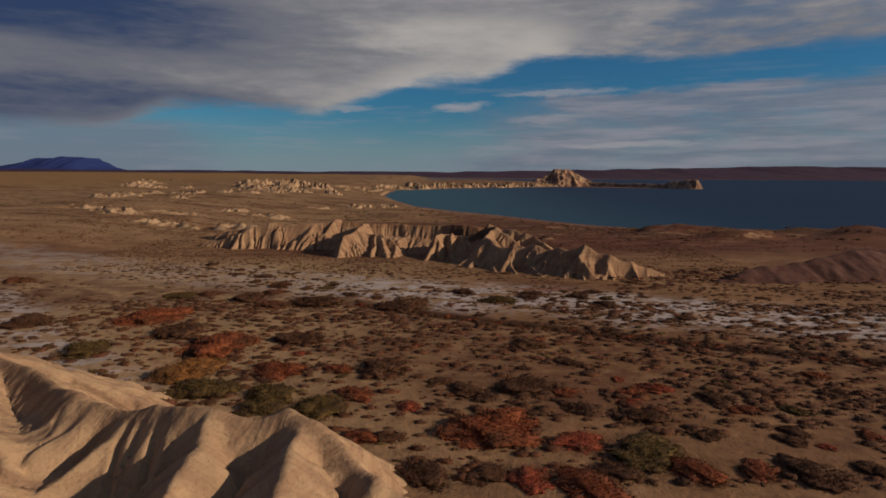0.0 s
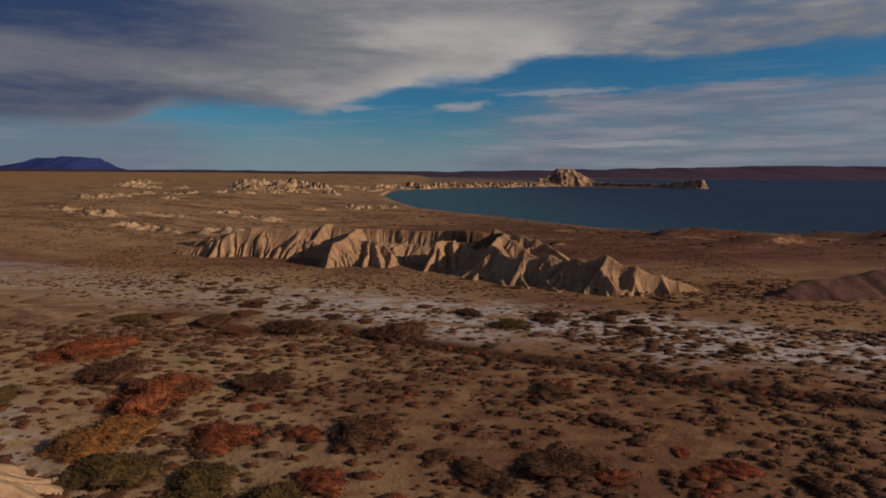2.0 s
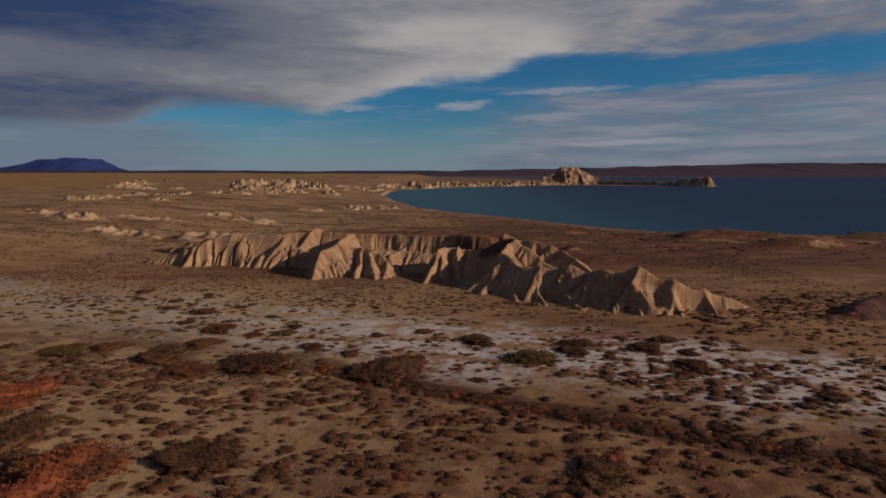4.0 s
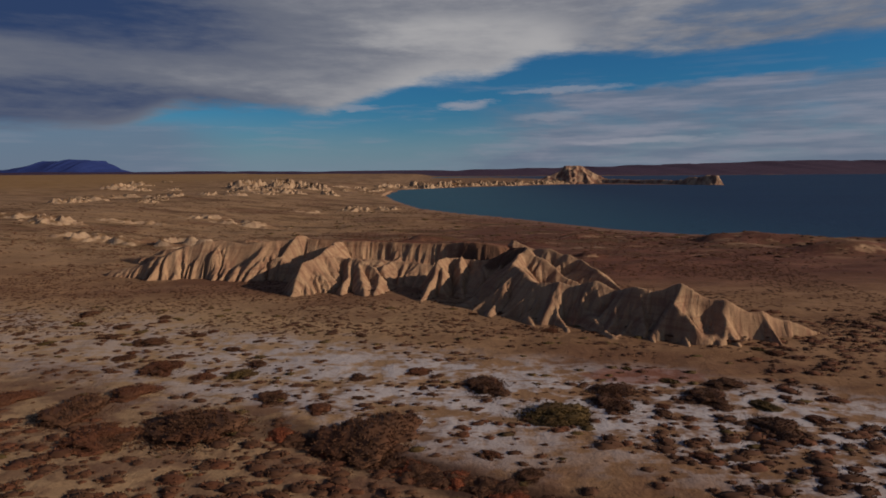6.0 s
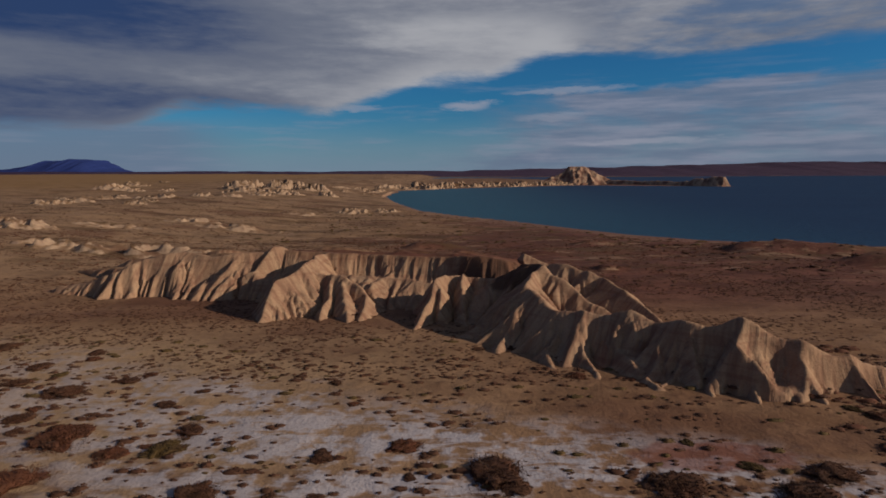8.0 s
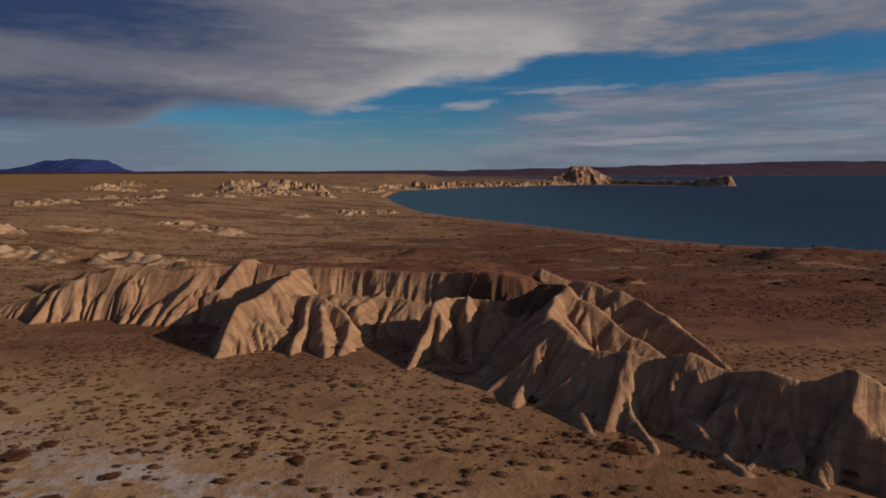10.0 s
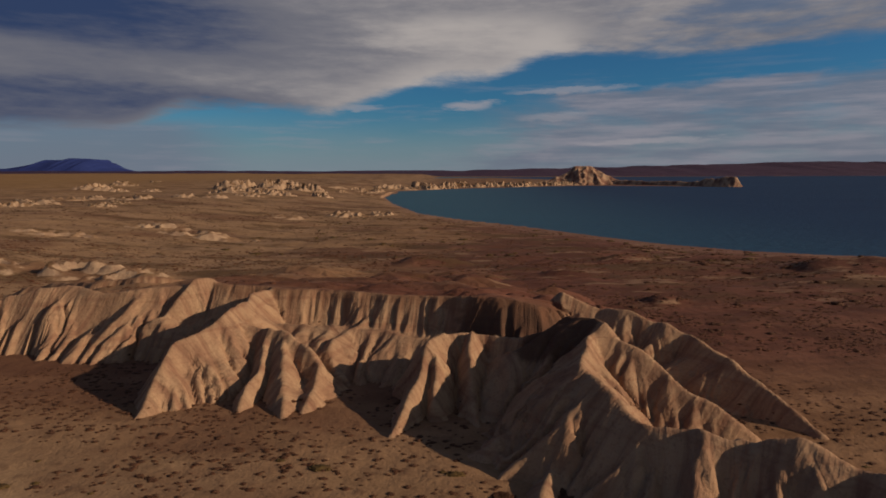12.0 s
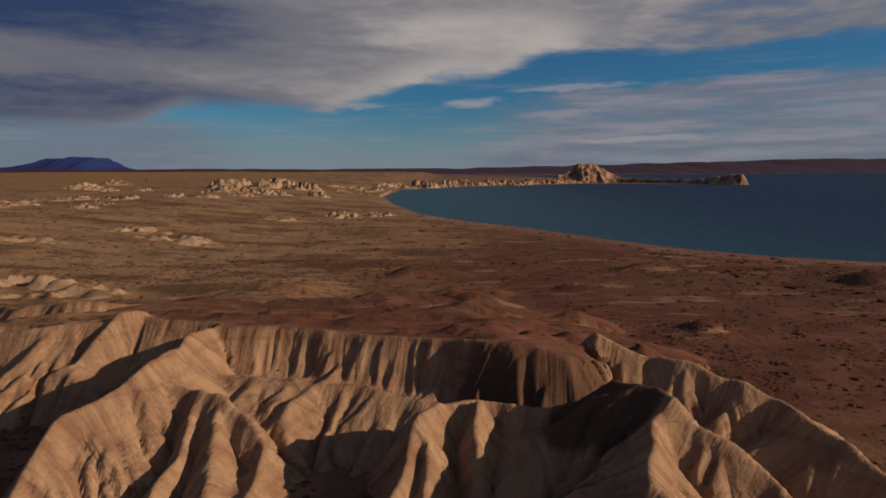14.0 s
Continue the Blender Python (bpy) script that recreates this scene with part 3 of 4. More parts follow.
def erode(z, cell, rounds=30, power=0.012):
    """Rain on a height field: water runs to the lowest neighbour and cuts gullies that join downhill."""
    ny, nx = z.shape
    z = z.copy()
    own = np.arange(ny * nx).reshape(ny, nx)
    steps = [(dy, dx) for dy in (-1, 0, 1) for dx in (-1, 0, 1) if dy or dx]
    for _ in range(rounds):
        pad, pad_own = np.pad(z, 1, mode="edge"), np.pad(own, 1, mode="edge")
        fall, goal = np.zeros(z.shape), own.copy()
        for dy, dx in steps:
            view = (slice(1 + dy, 1 + dy + ny), slice(1 + dx, 1 + dx + nx))
            f = (z - pad[view]) / (cell * math.hypot(dx, dy))
            better = f > fall
            fall, goal = np.where(better, f, fall), np.where(better, pad_own[view], goal)
        goal_flat = goal.reshape(-1)
        moving = (goal_flat != own.reshape(-1)).astype(float)
        total = np.ones(ny * nx)
        for _ in range(45):
            moving = np.bincount(goal_flat, moving, ny * nx)
            total += moving
            moving[goal_flat == own.reshape(-1)] = 0
        cut = power * np.sqrt(np.minimum(total, 500).reshape(ny, nx) * cell) * np.minimum(fall, 1.5)
        z -= np.minimum(cut, 0.45 * fall * cell)
        pad = np.pad(z, 1, mode="edge")
        z += 0.011 * (pad[:-2, 1:-1] + pad[2:, 1:-1] + pad[1:-1, :-2] + pad[1:-1, 2:] - 4 * z)
    return z


def sheet(name, xs, ys, height, mat, keep=None, cells=None, slopes=None, smooth=None):
    """A mesh over a grid in plan; keep: which of the grid's points to hold on to."""
    gx, gy = np.meshgrid(xs, ys)
    z = height(gx, gy)
    nx, ny = len(xs), len(ys)
    idx = np.arange(nx * ny).reshape(ny, nx)
    quads = np.stack([idx[:-1, :-1], idx[:-1, 1:], idx[1:, 1:], idx[1:, :-1]], -1).reshape(-1, 4)
    verts = np.stack([gx, gy, z], -1).reshape(-1, 3)
    if keep is not None:
        k = keep(gx, gy, z).reshape(-1)
        hold = k[quads].any(1)
        if cells is not None:
            hold &= cells.reshape(-1)
        quads = quads[hold]
        used = np.unique(quads)
        remap = np.zeros(nx * ny, int)
        remap[used] = np.arange(len(used))
        verts, quads = verts[used], remap[quads]
        slopes = None if slopes is None else slopes.reshape(-1, 2)[used]
    mesh = bpy.data.meshes.new(name)
    mesh.from_pydata(verts.tolist(), [], quads.tolist())
    mesh.polygons.foreach_set("use_smooth", np.ones(len(quads), bool))
    mesh.materials.append(mat)
    if slopes is not None:
        layer = mesh.uv_layers.new(name="downslope")
        layer.data.foreach_set("uv", slopes[quads.reshape(-1)].astype(np.float32).reshape(-1))
    if smooth is not None:
        dy, dx = np.gradient(z, ys[1] - ys[0], xs[1] - xs[0])
        normal = np.stack([-dx, -dy, np.ones_like(dx)], -1).reshape(-1, 3)
        mesh.normals_split_custom_set_from_vertices((normal / np.linalg.norm(normal, axis=1)[:, None])[used].tolist())
    return new(name, mesh)


def axis(*stretches):
    """Grid lines from stretches of (start, end, spacing)."""
    parts = [np.arange(a0, b0, s0) for a0, b0, s0 in stretches]
    return np.concatenate(parts + [[stretches[-1][1]]])


ground = sheet("ground", axis((-4900, -900, 200), (-900, -300, 20), (-300, -90, 4), (-90, 90, 0.6), (90, 400, 5), (400, 1000, 20), (1000, 4900, 150)),
               axis((-4900, -300, 200), (-300, -20, 20), (-20, 12, 2), (12, 130, 0.5), (130, 260, 1.3), (260, 900, 6), (900, 1700, 25), (1700, 4900, 160)),
               ground_z, EARTH)
tagged(ground, "tan desert floor with rust scrub soil and salt crust", "ground", kind="structure")

lake = sheet("water", np.array([-60.0, 400, 1500, 4800]), np.array([60.0, 500, 1200, 2200]), lambda x, y: np.full(x.shape, LAKE), WATER)
tagged(lake, "dark teal lake, lightly rippled", "lake", kind="structure")


FIELDS = []


def whole_pieces(owner, open_air):
    """For each cell of the grid the crest that it belongs to, in one connected piece for each crest."""
    live = open_air[:-1, :-1] | open_air[1:, :-1] | open_air[:-1, 1:] | open_air[1:, 1:]
    cell = np.where(live, owner[:-1, :-1], -1)
    rows, cols = cell.shape
    flat, seen, largest = cell.reshape(-1).tolist(), bytearray(rows * cols), {}
    for start in range(rows * cols):
        who = flat[start]
        if who < 0 or seen[start]:
            continue
        seen[start] = 1
        piece = [start]
        for c in piece:
            col = c % cols
            for o in ((c - 1) if col else -1, (c + 1) if col < cols - 1 else -1, c - cols, c + cols):
                if 0 <= o < rows * cols and not seen[o] and flat[o] == who:
                    seen[o] = 1
                    piece.append(o)
        if len(piece) > len(largest.get(who, ())):
            largest[who] = piece
    out = np.full(rows * cols, -1)
    for who, piece in largest.items():
        out[piece] = who
    out = out.reshape(rows, cols)
    for _ in range(60):
        pad = np.pad(out, 1, constant_values=-1)
        for side in (pad[:-2, 1:-1], pad[2:, 1:-1], pad[1:-1, :-2], pad[1:-1, 2:]):
            out = np.where((out < 0) & live, side, out)
    return out


def ridge(name, box, spacing, crests, seed, label, mat=CLAY, parts=(), flutes=1.0):
    """A gullied ridge. parts: a name for each crest, whose flanks become a part of their own."""
    x0, x1, y0, y1 = box
    xs, ys = np.arange(x0, x1, spacing), np.arange(y0, y1, spacing)
    gx, gy = np.meshgrid(xs, ys)
    z, owner, slopes = crest_z(gx, gy, crests, seed, True)
    if spacing < 0.3:
        z = z + (0.34 * (waves(gx / 1.3, gy / 1.3, seed + 3, 4) - 0.5) + 0.5 * (waves(gx / 3.5, gy / 3.5, seed + 5, 2) - 0.5)) * np.clip(np.where(owner == 0, slopes[0][..., 1], 1), 0, 1)
        z = erode(z, spacing)
        # fine flutes running down the slopes
        run = np.take_along_axis(np.stack([u[..., 0] for u in slopes]), owner[None], 0)[0]
        fall = np.take_along_axis(np.stack([u[..., 1] for u in slopes]), owner[None], 0)[0]
        patch = soft(waves(gx / 3.4, gy / 3.4, seed + 71, 2), 0.42, 0.66)
        z = z + flutes * (0.14 * (wave(run * 1.55, fall * 0.16, seed + 61) - 0.5) + 0.08 * (wave(run * 2.9, fall * 0.22, seed + 63) - 0.5)) * np.clip(fall - 0.2, 0, 1) * (0.15 + 0.85 * patch)
    open_air = z > ground_z(gx, gy) - 0.1
    FIELDS.append((x0, y0, spacing, z))
    if not parts:
        return tagged(sheet(name, xs, ys, lambda x, y: z, mat, lambda x, y, h: open_air), label, "rock ridge")
    thing = tagged(new(name), label, "rock ridge")
    owner = whole_pieces(owner, open_air)
    for n, part_name in enumerate(parts):
        sheet(part_name, xs, ys, lambda x, y: z, mat, lambda x, y, h: open_air, owner == n, slopes[n], True).parent = thing
    return thing


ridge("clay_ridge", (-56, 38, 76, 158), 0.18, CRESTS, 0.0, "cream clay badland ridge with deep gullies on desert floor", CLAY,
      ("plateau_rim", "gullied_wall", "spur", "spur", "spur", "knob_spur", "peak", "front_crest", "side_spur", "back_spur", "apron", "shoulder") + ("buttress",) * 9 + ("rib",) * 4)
BLUFF_CRESTS = [([(-50, 132, 1.2), (-43, 129.5, 2.2), (-38, 127.6, 2.8), (-33, 127.2, 3.3), (-29, 128, 3.0), (-25, 129.2, 1.9), (-21, 130.4, 0.8)], 0.3, 0.9, 0.9, 2.2)]
ridge("clay_bluff", (-58, -8, 114, 144), 0.28, BLUFF_CRESTS, 33.0, "pale clay bluff behind the main ridge", CLAY, ("bluff_face",))
ridge("clay_spur", (-42, 10, -2, 44), 0.2, FRONT_CRESTS, 50.0, "pale clay spur with streaked gullied sides", CREAM, ("crest_wall", "shoulder", "spur", "spur"), 2.4)
DARK_CRESTS = [([(38, 79, 0), (46, 82, 1.5), (55, 84.5, 2.4), (62, 86, 3.3), (70, 90, 3.2), (84, 96, 1)], 0.5, 0.55, 0.5, 2.6)]
ridge("brown_hill", (32, 92, 68, 106), 0.4, DARK_CRESTS, 80.0, "low brown gullied hill beside salt flat", BROWN)


def top_z(x, y):
    """The surface that plants stand on."""
    x, y = np.asarray(x, float), np.asarray(y, float)
    top = ground_z(x, y)
    for x0, y0, cell, z in FIELDS:
        i, j = ((y - y0) / cell).astype(int), ((x - x0) / cell).astype(int)
        inside = (y > y0) & (x > x0) & (i < z.shape[0] - 1) & (j < z.shape[1] - 1)
        i, j = np.where(inside, i, 0), np.where(inside, j, 0)
        fall = np.minimum(np.minimum(z[i, j], z[i + 1, j]), np.minimum(z[i, j + 1], z[i + 1, j + 1]))
        top = np.where(inside, np.maximum(top, fall), top)
    return top


# ---- pale rock outcrops and far land ----
def outcrop(name, x, y, rx, ry, high, seed, label, cells=56, peaks=1.0, category="rock outcrop"):
    """A cluster of sharp gullied clay knobs."""
    def height(gx, gy):
        u, v = (gx - x) / rx, (gy - y) / ry
        edge = 1 - (u * u + v * v) ** 0.5 + 0.7 * (waves(u * 2.5 + seed, v * 2.5, seed + 8, 2) - 0.5)
        env = np.clip(edge, 0, 1)
        w = 3.0 * peaks
        r1 = 1 - np.abs(2 * wave(u * w + seed, v * w * ry / rx * 1.6 + seed, seed) - 1)
        r2 = 1 - np.abs(2 * wave(u * w * 2.3 + seed, v * w * 2, seed + 4) - 1)
        r3 = np.abs(2 * wave(u * w * 6 + seed, v * w * 2, seed + 6) - 1)
        shape = np.clip(env * 1.8, 0, 1) * np.clip(1.5 * r1 * r1 * (0.35 + 0.65 * r2) - 0.12 * r3 + 0.05, -0.2, 1.2)
        return ground_z(gx, gy) - 0.09 * high + high * 0.62 * shape
    ob = sheet(name, np.linspace(x - rx * 1.3, x + rx * 1.3, cells), np.linspace(y - ry * 1.3, y + ry * 1.3, max(24, int(cells * 0.6))), height, CHALK,
               lambda gx, gy, z: z > ground_z(gx, gy) - 0.05 * high)
    return tagged(ob, label, category, group="pale rock outcrops")


PALE = "pale cream clay rock outcrop on open desert"
for i, (ox, oy, orx, ory, oh) in enumerate([
        (-222, 424, 16, 10, 7), (-190, 430, 8, 6, 3), (-101, 179, 9, 6, 3.0), (-117, 190, 12, 5, 2.0), (-88, 196, 14, 5, 1.6),
        (-58, 150, 14, 6, 2.6), (-74, 152, 10, 5, 2.2), (-47, 148, 10, 5, 2.0), (-33, 128.5, 9, 5, 2.2), (-62, 210, 12, 6, 2.6), (-80, 222, 9, 5, 2.0)]):
    outcrop("clay_outcrop", ox, oy, orx, ory, oh, 3.0 + i * 1.7, PALE)
for i, (ox, oy, orx, ory, oh) in enumerate([
        (-150, 470, 22, 14, 11), (-122, 468, 20, 12, 11), (-98, 455, 16, 9, 8), (-128, 400, 16, 8, 6), (-100, 392, 14, 7, 5), (-42, 298, 10, 6, 3.4), (-30, 306, 8, 5, 2.8),
        (-170, 520, 16, 10, 8)]):
    outcrop("clay_outcrop", ox, oy, orx, ory, oh, 31.0 + i * 1.3, "cluster of cream clay knobs near the lake", peaks=1.6)
rng = random.Random(3)
for i in range(34):
    oy = rng.uniform(250, 640)
    ox = -60 - rng.random() ** 1.2 * oy * 0.42
    outcrop("clay_outcrop", ox, oy, rng.uniform(5, 13), rng.uniform(3, 7), rng.uniform(1.6, 4.5) * (0.6 + oy / 900), 11.0 + i * 0.77, PALE, cells=36, peaks=1.3)
for i in range(22):
    ox = -70 + i * 10.5
    outcrop("shore_bluff", ox + rng.uniform(-4, 4), float(np.interp(ox, BAY_X, BAY_Y)) + rng.uniform(14, 55), rng.uniform(9, 16), rng.uniform(7, 14), rng.uniform(5, 12), 60.0 + i * 2.3,
            "pale clay bluff along the lake shore", cells=44, peaks=1.3)
BUTTE_CRESTS = [
    ([(118, 838, 0), (140, 842, 7), (152, 845, 12), (160, 846, 21), (168, 848, 23.5), (178, 846, 22), (188, 842, 16), (202, 836, 8), (222, 826, -1)], 0.7, 0.75, 4.5, 11),
    ([(178, 846, 21), (185, 832, 11), (188, 815, -2)], 0.8, 0.8, 3, 9),
    ([(166, 848, 22), (164, 834, 12), (162, 818, -2)], 0.8, 0.8, 3, 9),
]
ridge("headland_butte", (90, 250, 790, 890), 1.1, BUTTE_CRESTS, 70.0, "tan clay butte on the lake headland", BUTTE)
SPIT_CRESTS = [([(205, 832, 1), (222, 820, 2), (245, 800, 0.6), (262, 786, 1.6), (280, 768, 0.3), (290, 758, 1.5), (295, 753, 5.0), (304, 745, 4.4), (311, 740, 7), (321, 733, 7.0), (325, 729, -3)], 1.3, 1.3, 0.8, 6)]
ridge("rocky_spit", (195, 345, 705, 850), 1.2, SPIT_CRESTS, 75.0, "narrow brown rock spit ending in flat-topped knobs", BUTTE)


def far_range(name, x0, x1, y0, y1, profile, mat, label, nx=160, ny=24, ribs=0.25):
    """Distant raised land whose crest height runs along x by a profile."""
    def height(gx, gy):
        v = (gy - y0) / (y1 - y0)
        u = (gx - x0) / (x1 - x0)
        top = profile(u)
        rib = 1 - ribs * np.abs(2 * wave(u * 60, v * 2, 3) - 1)
        return LAKE - 1 + (top - LAKE) * soft(v, 0, 0.75) * rib * soft(u, 0, 0.03) * soft(1 - u, 0, 0.03)
    ob = sheet(name, np.linspace(x0, x1, nx), np.linspace(y0, y1, ny), height, mat)
    return tagged(ob, label, "hills", kind="structure")


far_range("backdrop_mesa", -2600, 4600, 1750, 2900, lambda u: 19 + 31 * soft(u, 0.33, 0.60) + 8 * (waves(u * 18, u * 0, 7) - 0.5), MESA, "long low hazy purple-brown mesa beyond the lake", nx=400)
far_range("backdrop_mountain", -4400, -2350, 4100, 4800, lambda u: 12 + 34 * soft(u, 0.05, 0.5) * soft(1 - u, 0.02, 0.35) + 72 * soft(u, 0.42, 0.66) * soft(1 - u, 0.12, 0.25) * (0.72 + 0.56 * waves(u * 34, u * 0, 11)), MOUNTAIN, "hazy dark blue far mountain on the horizon", ribs=0.08)


# ---- shrubs ----
def sprigs(gen, root, way, length, width):
    """Slim pointed leaf sprays as triangles from their roots: vertices and faces."""
    n = len(root)
    way = way / np.linalg.norm(way, axis=1)[:, None]
    across = np.cross(way, gen.normal(size=(n, 3)))
    across = across / (np.linalg.norm(across, axis=1)[:, None] + 1e-9) * width[:, None]
    tip = root + way * length[:, None]
    verts = np.stack([root - across, root + across, tip], 1).reshape(-1, 3)
    return verts, np.arange(n * 3).reshape(n, 3)


def shrub_meshes(kind, seed):
    """A low ragged cushion of leaf sprays over dense inner foliage, and its stems."""
    gen = np.random.RandomState(int(seed * 10))
    bm = bmesh.new()
    bmesh.ops.create_icosphere(bm, subdivisions=4, radius=1.0)
    offset = Vector((seed * 3.1, seed * 1.7, 0))
    for v in bm.verts:
        n = noise.noise(v.co * 1.5 + offset) * 0.42 + noise.noise(v.co * 3.6 + offset) * 0.26 + noise.noise(v.co * 9 + offset) * 0.08
        p = v.co * (0.74 + n)
        v.co = Vector((p.x, p.y, max(p.z, -0.12) * 0.36))
    bm.normal_update()
    shell = np.array([(*v.co, *v.normal) for v in bm.verts if v.co.z > -0.03])
    inner = [tuple(v.co) for v in bm.verts]
    inner_faces = [tuple(v.index for v in f.verts) for f in bm.faces]
    bm.free()
    count = 12000
    pick = shell[gen.randint(0, len(shell), count)]
    root = pick[:, :3] * gen.uniform(0.9, 1.0, (count, 1)) + gen.normal(0, 0.02, (count, 3))
    way = pick[:, 3:] * 0.8 + gen.normal(0, 0.55, (count, 3)) + np.array([0, 0, 0.35])
    verts, faces = sprigs(gen, root, way, gen.uniform(0.022, 0.075, count), gen.uniform(0.006, 0.014, count))
    # a thin skirt of stray sprays over the ground round it
    stray = 1800
    ang, out = gen.uniform(0, 6.283, stray), 0.70 + np.abs(gen.normal(0, 0.20, stray))
    seat = np.stack([np.cos(ang) * out, np.sin(ang) * out, np.full(stray, 0.0)], -1)
    lean = np.stack([np.cos(ang) * 0.6, np.sin(ang) * 0.6, np.full(stray, 0.7)], -1) + gen.normal(0, 0.4, (stray, 3))
    more, more_faces = sprigs(gen, seat, lean, gen.uniform(0.05, 0.12, stray), gen.uniform(0.010, 0.022, stray))
    verts, faces = np.concatenate([verts, more]), np.concatenate([faces, more_faces + len(verts)])
    crown = bpy.data.meshes.new("crown")
    crown.from_pydata(inner + verts.tolist(), [], inner_faces + (faces + len(inner)).tolist())
    crown.polygons.foreach_set("use_smooth", np.arange(len(inner_faces) + len(faces)) < len(inner_faces))
    crown.materials.append(LEAVES[kind])
    ang, out = gen.uniform(0, 6.3, 14), gen.uniform(0.4, 0.8, 14)
    root = np.stack([np.cos(ang) * 0.1, np.sin(ang) * 0.1, np.full(14, -0.05)], -1)
    tip = np.stack([np.cos(ang) * out, np.sin(ang) * out, gen.uniform(0.1, 0.28, 14)], -1)
    bm = bmesh.new()
    for foot, end in zip(root, tip):
        foot, end = Vector(foot), Vector(end)
        mid = foot.lerp(end, 0.5) + Vector((0, 0, 0.08))
        rings = [[bm.verts.new(p + Vector((math.cos(k * 2.1) * r, math.sin(k * 2.1) * r, 0))) for k in range(3)] for p, r in ((foot, 0.02), (mid, 0.012), (end, 0.004))]
        for lo, hi in zip(rings, rings[1:]):
            for k in range(3):
                bm.faces.new((lo[k], lo[(k + 1) % 3], hi[(k + 1) % 3], hi[k]))
    stems = bpy.data.meshes.new("stem_frame")
    bm.to_mesh(stems)
    bm.free()
    stems.materials.append(WOOD)
    return crown, stems


WORDS = {
    "rust": "low rust-brown desert shrub spreading on sand", "red": "low bright red desert shrub on sandy soil",
    "orange": "broad orange-brown desert shrub on sand", "olive": "low olive-green desert shrub on sand",
    "dark": "dark brown twiggy desert shrub on pale soil", "brown": "low brown twiggy shrub on salt-stained soil",
}
MASTERS = {}


def shrub(kind, x, y, r, variant):
    """One shrub of radius r at a place; the first of a kind is built, the others are copies."""
    z = float(top_z(np.array([x]), np.array([y]))[0])
    turn = (x * 37.7 + y * 91.3) % 360
    key = (kind, variant % 3)
    if key not in MASTERS:
        crown, stems = shrub_meshes(kind, len(MASTERS) + 1.0)
        base = new("shrub")
        for mesh in (crown, stems):
            new(mesh.name.split(".")[0], mesh).parent = base
        tagged(base, WORDS[kind], "shrub", group=kind + " desert shrubs")
        MASTERS[key] = base
        base.scale = (r * 1.02, r * 0.80, r * 0.62)
        base.location, base.rotation_euler = (x, y, z - 0.03 * r), (0, 0, radians(turn))
        return base
    made = copy_thing(MASTERS[key], pose(x, y, z - 0.03 * r, 0, 0, turn))
    made.scale = (r * 1.02, r * 0.80, r * 0.62)
    return made


RUST = [(-29.5, 57.9, 4.0), (-19.1, 48.2, 4.1), (-12.3, 42.3, 2.7), (-5.8, 37.2, 1.7), (-19.2, 63.5, 2.7), (3.0, 32.5, 3.9), (19.4, 35.2, 1.2), (-21.5, 75.3, 2.1), (-20.8, 70.1, 1.9), (-2.2, 74.2, 1.1), (-17.6, 73.3, 1.2), (-7.9, 67.4, 1.0)]
DARK = [(-24.7, 52.7, 3.5), (-4.7, 42.4, 2.6), (-0.4, 39.9, 1.3), (-12.8, 50.4, 3.0), (7.3, 49.0, 2.0), (9.9, 44.5, 1.4), (6.0, 39.0, 2.7), (1.6, 38.3, 1.6), (-22.8, 67.4, 2.9), (-14.3, 64.8, 3.5), (-4.3, 63.7, 3.8), (2.6, 71.0, 2.1), (10.3, 67.8, 1.7), (18.6, 64.5, 1.9), (16.2, 54.3, 1.1), (25.3, 58.8, 1.3), (18.7, 27.3, 2.1), (12.4, 34.0, 1.8), (8.7, 35.3, 1.6), (-41.1, 56.0, 3.4)]
DARK_FAR = [(21.6, 38.1, 1.3), (20.6, 32.2, 1.3), (15.4, 31.4, 1.4), (11.0, 70.3, 2.3), (18.9, 71.4, 1.8), (16.6, 68.8, 2.5), (-11.3, 69.1, 1.8), (-6.3, 73.0, 1.2), (-14.5, 76.2, 1.3), (-17.8, 79.8, 1.1), (-25.8, 81.9, 1.9), (-22.7, 84.0, 1.4), (-30.9, 86.7, 1.6), (-37.0, 91.5, 1.8), (-30.2, 83.3, 1.5), (-25.8, 77.7, 1.5), (-1.6, 71.0, 0.6), (15.5, 68.8, 1.1), (-7.9, 69.1, 0.6)]
OLIVE = [(-16.6, 38.2, 3.3), (-11.8, 37.6, 2.5), (-31.6, 68.3, 2.6), (10.9, 29.3, 2.7), (-7.7, 35.3, 2.6), (-11.7, 35.5, 2.2), (-30.0, 47.0, 2.7), (6.6, 66.2, 2.6), (-14.9, 73.8, 1.4), (19.6, 67.9, 1.1)]
RED = [(12.9, 40.8, 0.8), (15.0, 38.8, 1.4), (-28.4, 69.3, 1.9), (7.6, 30.6, 1.8), (4.5, 26.5, 1.6), (-2.2, 35.5, 1.0), (-57.0, 76.0, 2.6)]
ORANGE = [(-19.1, 42.3, 3.5)]
RUST_NEAR = [(7.0, 25.9, 2.2), (-4.6, 31.1, 1.4), (27.8, 41.6, 1.3), (12.8, 27.5, 1.6), (13.1, 38.1, 1.4), (24.8, 31.8, 1.0), (16.0, 27.5, 1.3), (8.4, 38.0, 1.2), (-7.9, 42.3, 1.5)]
DARK_NEAR = [(-3.0, 31.1, 1.1), (19.8, 31.0, 1.1), (27.2, 38.3, 1.6), (-0.9, 27.1, 1.8), (2.2, 27.1, 1.4), (8.8, 27.5, 1.6), (2.9, 36.9, 1.1), (18.1, 37.1, 1.3), (22.1, 27.6, 1.2)]
OLIVE_NEAR = [(22.4, 35.3, 1.1)]
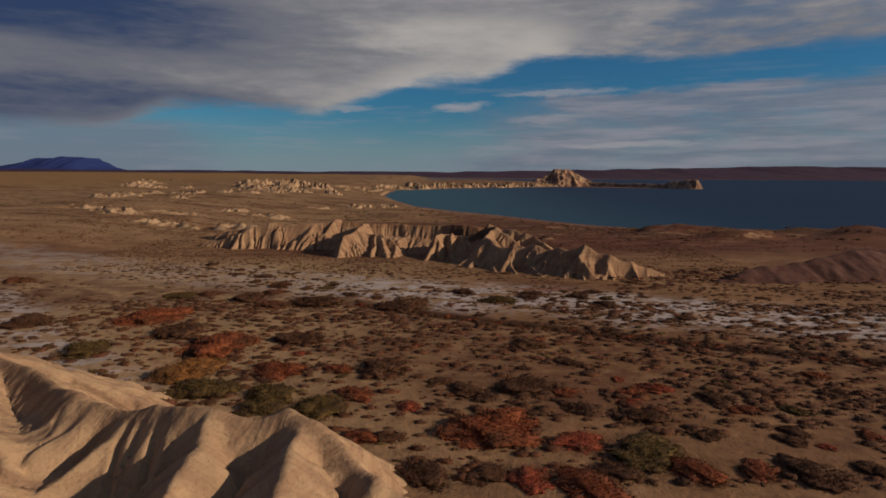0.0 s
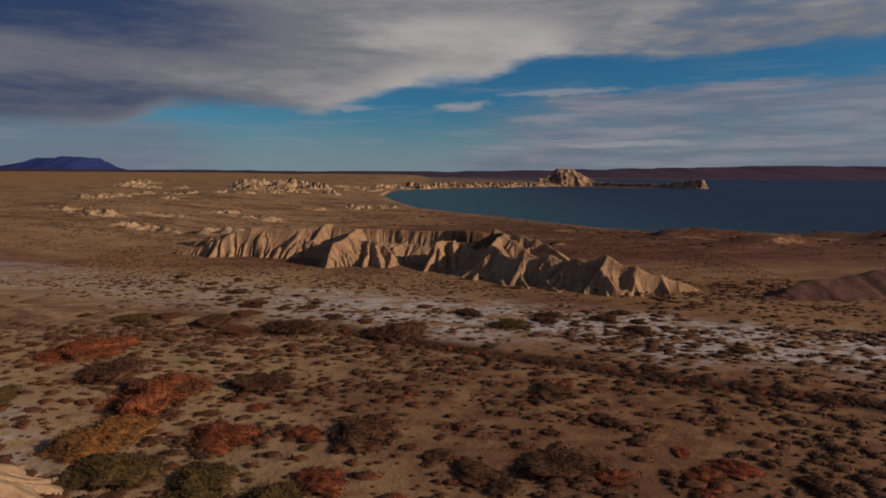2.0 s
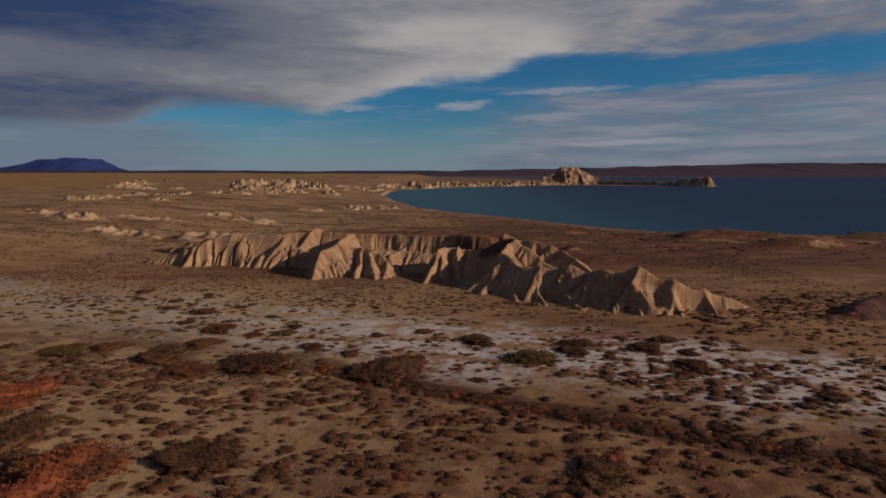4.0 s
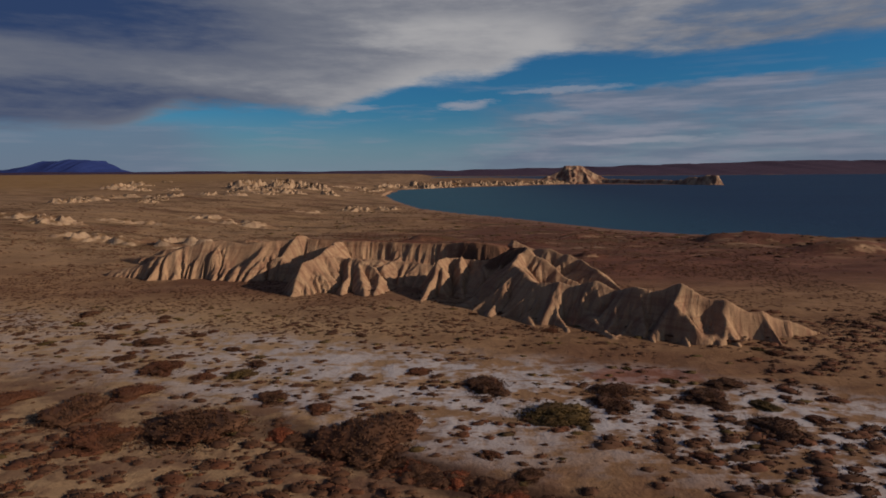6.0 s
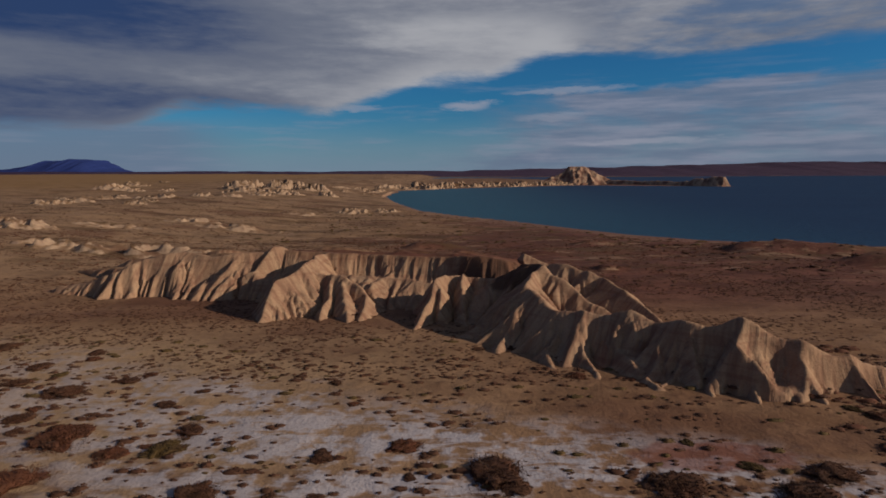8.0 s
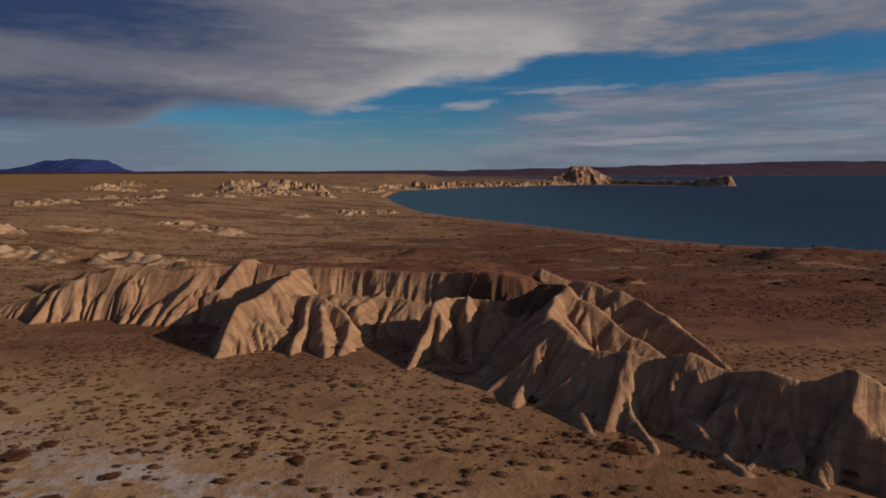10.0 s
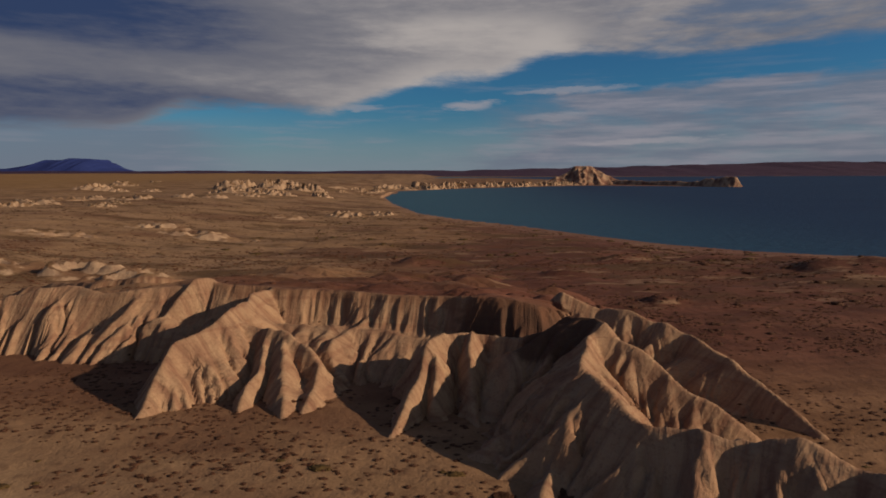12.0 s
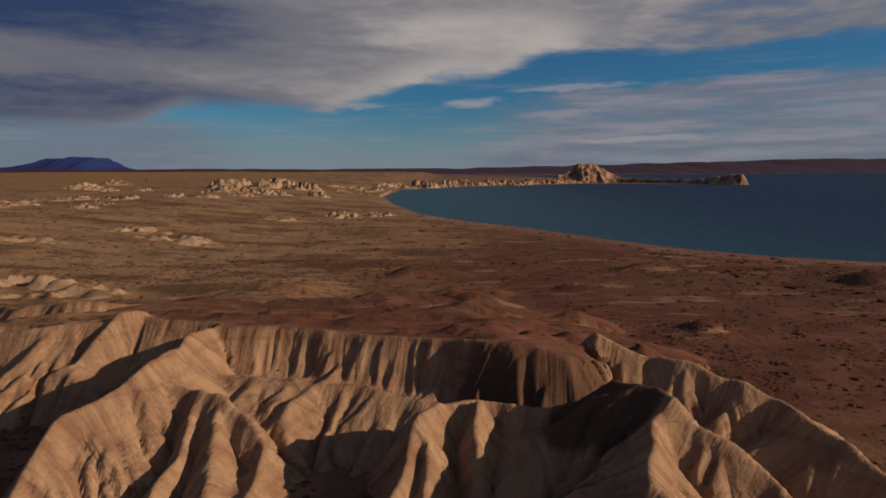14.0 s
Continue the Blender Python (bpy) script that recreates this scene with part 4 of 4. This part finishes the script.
for kind, places in (("rust", RUST_NEAR), ("dark", DARK_NEAR), ("olive", OLIVE_NEAR), ("rust", RUST), ("dark", DARK), ("dark", [(a, b, r * 0.8) for a, b, r in DARK_FAR]), ("olive", OLIVE), ("red", RED), ("orange", ORANGE)):
    for i, (bx, by, br) in enumerate(places):
        shrub("brown" if kind in ("rust", "red") and by > 60 else kind, bx, by, br, i)

# the dark brush line along the dry wash, and scattered shrubs of middle size
rng = random.Random(7)
for i in range(130):
    k = i / 129
    bx = -9 + k * 62
    by = wash_y(bx) + rng.uniform(-0.6, 0.6)
    shrub("dark" if i % 5 else "rust", bx + rng.uniform(-0.4, 0.4), by, rng.uniform(0.75, 1.45), i)
for i in range(120):
    bx, by = rng.uniform(-42, 46), rng.uniform(27, 92)
    if top_z(np.array([bx]), np.array([by]))[0] - ground_z(bx, by) > 0.2:
        continue
    kind = rng.choice(("dark", "dark", "dark", "rust", "olive", "red"))
    shrub("brown" if kind in ("red", "rust") and by > 58 else kind, bx, by, rng.uniform(0.45, 1.0), i)


def tufts(name, kind, count, box, sizes, seed, label, keep=None):
    """Very many small plants over a stretch of ground, as one mesh."""
    gen = np.random.RandomState(seed)
    x = gen.uniform(box[0], box[1], count)
    y = gen.uniform(box[2], box[3], count)
    clump = waves(x / 7, y / 5, seed)
    ok = gen.uniform(0, 1, count) < soft(clump, 0.30, 0.62)
    z = top_z(x, y)
    ok &= (z - ground_z(x, y) < 0.5) if keep is None else keep(x, y, z)
    ok &= land(x, y) > 6
    x, y, z = x[ok], y[ok], z[ok]
    n = len(x)
    r = sizes[0] + (sizes[1] - sizes[0]) * gen.uniform(0, 1, n) ** 2.2
    # a low uneven cushion for each plant
    ring, levels = 7, ((0.66, -0.08), (0.54, 0.11), (0.31, 0.21), (0.0, 0.24))
    long = gen.uniform(0.9, 1.7, n)
    a0 = gen.uniform(0, 6.283, n)
    cushion = []
    for rad, up in levels:
        for k in range(ring if rad else 1):
            f = r * rad * gen.uniform(0.6, 1.35, n)
            ang = a0 + k * 6.283 / ring
            cushion.append(np.stack([x + np.cos(ang) * f * long, y + np.sin(ang) * f * 0.85, z + r * up * gen.uniform(0.75, 1.25, n)], -1))
    cushion = np.stack(cushion, 1)
    each = ring * 3 + 1
    around = [(k, (k + 1) % ring) for k in range(ring)]
    local = [f for k, k2 in around for f in ((k, k2, ring + k2), (k, ring + k2, ring + k), (ring + k, ring + k2, 2 * ring + k2), (ring + k, 2 * ring + k2, 2 * ring + k), (2 * ring + k, 2 * ring + k2, 3 * ring))]
    faces = (np.arange(n)[:, None, None] * each + np.array(local)[None]).reshape(-1, 3)
    # ragged leaf sprays over it
    blades = 26
    seat, rad = np.repeat(np.stack([x, y, z], -1), blades, 0), np.repeat(r, blades)
    ang, out = gen.uniform(0, 6.283, n * blades), np.sqrt(gen.uniform(0, 1, n * blades))
    root = seat + np.stack([np.cos(ang) * out * rad * 0.75 * np.repeat(long, blades), np.sin(ang) * out * rad * 0.62, (0.21 - 0.22 * out * out) * rad], -1)
    way = np.stack([np.cos(ang) * out, np.sin(ang) * out, np.full(n * blades, 0.55)], -1) + gen.normal(0, 0.5, (n * blades, 3))
    sprays, spray_faces = sprigs(gen, root, way, rad * gen.uniform(0.12, 0.30, n * blades), rad * gen.uniform(0.04, 0.09, n * blades))
    verts = np.concatenate([cushion.reshape(-1, 3), sprays]).tolist()
    faces = np.concatenate([faces, spray_faces + n * each]).tolist()
    mesh = bpy.data.meshes.new(name)
    mesh.from_pydata(verts, [], faces)
    mesh.polygons.foreach_set("use_smooth", np.ones(len(faces), bool))
    mesh.materials.append(LEAVES[kind])
    return tagged(new(name, mesh), label, "scrub", kind="stuff")


tufts("brown_scrub", "dark", 5200, (-50, 62, 26, 66), (0.20, 0.85), 11, "many small dark brown tufts on sand")
tufts("rust_scrub", "brown", 4200, (-40, 60, 26, 66), (0.20, 0.85), 12, "many small rust-red tufts on brown soil")
tufts("olive_scrub", "olive", 1200, (-50, 60, 26, 95), (0.16, 0.6), 13, "scattered small olive tufts on sand")
tufts("salt_scrub", "dark", 4600, (-60, 60, 60, 90), (0.14, 0.55), 14, "small dark tufts on white salt crust")
tufts("sand_scrub", "dark", 19000, (-60, 50, 84, 135), (0.12, 0.30), 15, "tiny dark tufts dotted over tan sand")
tufts("plain_scrub", "dark", 14000, (-170, 170, 112, 330), (0.18, 0.6), 16, "far small shrubs dotted over the desert plain")
tufts("rust_thicket", "brown", 900, (22, 66, 68, 92), (0.3, 0.9), 19, "rust-brown low scrub beside the brown hill")
tufts("dune_scrub", "dark", 900, (40, 180, 128, 205), (0.4, 1.3), 18, "dark low shrubs on the dunes before the lake")
tufts("shore_scrub", "olive", 260, (-60, 80, 170, 290), (0.5, 1.4), 17, "dark shrubs along the lake shore")


def level(x, y, z):
    """Level places on the plateau and the plain behind it."""
    return np.abs(top_z(x, y - 0.8) - z) + np.abs(top_z(x + 0.5, y) - z) < 0.45


tufts("plateau_scrub", "brown", 9000, (-95, 60, 112, 185), (0.14, 0.42), 23, "small brown tufts over rust soil behind the ridge", level)
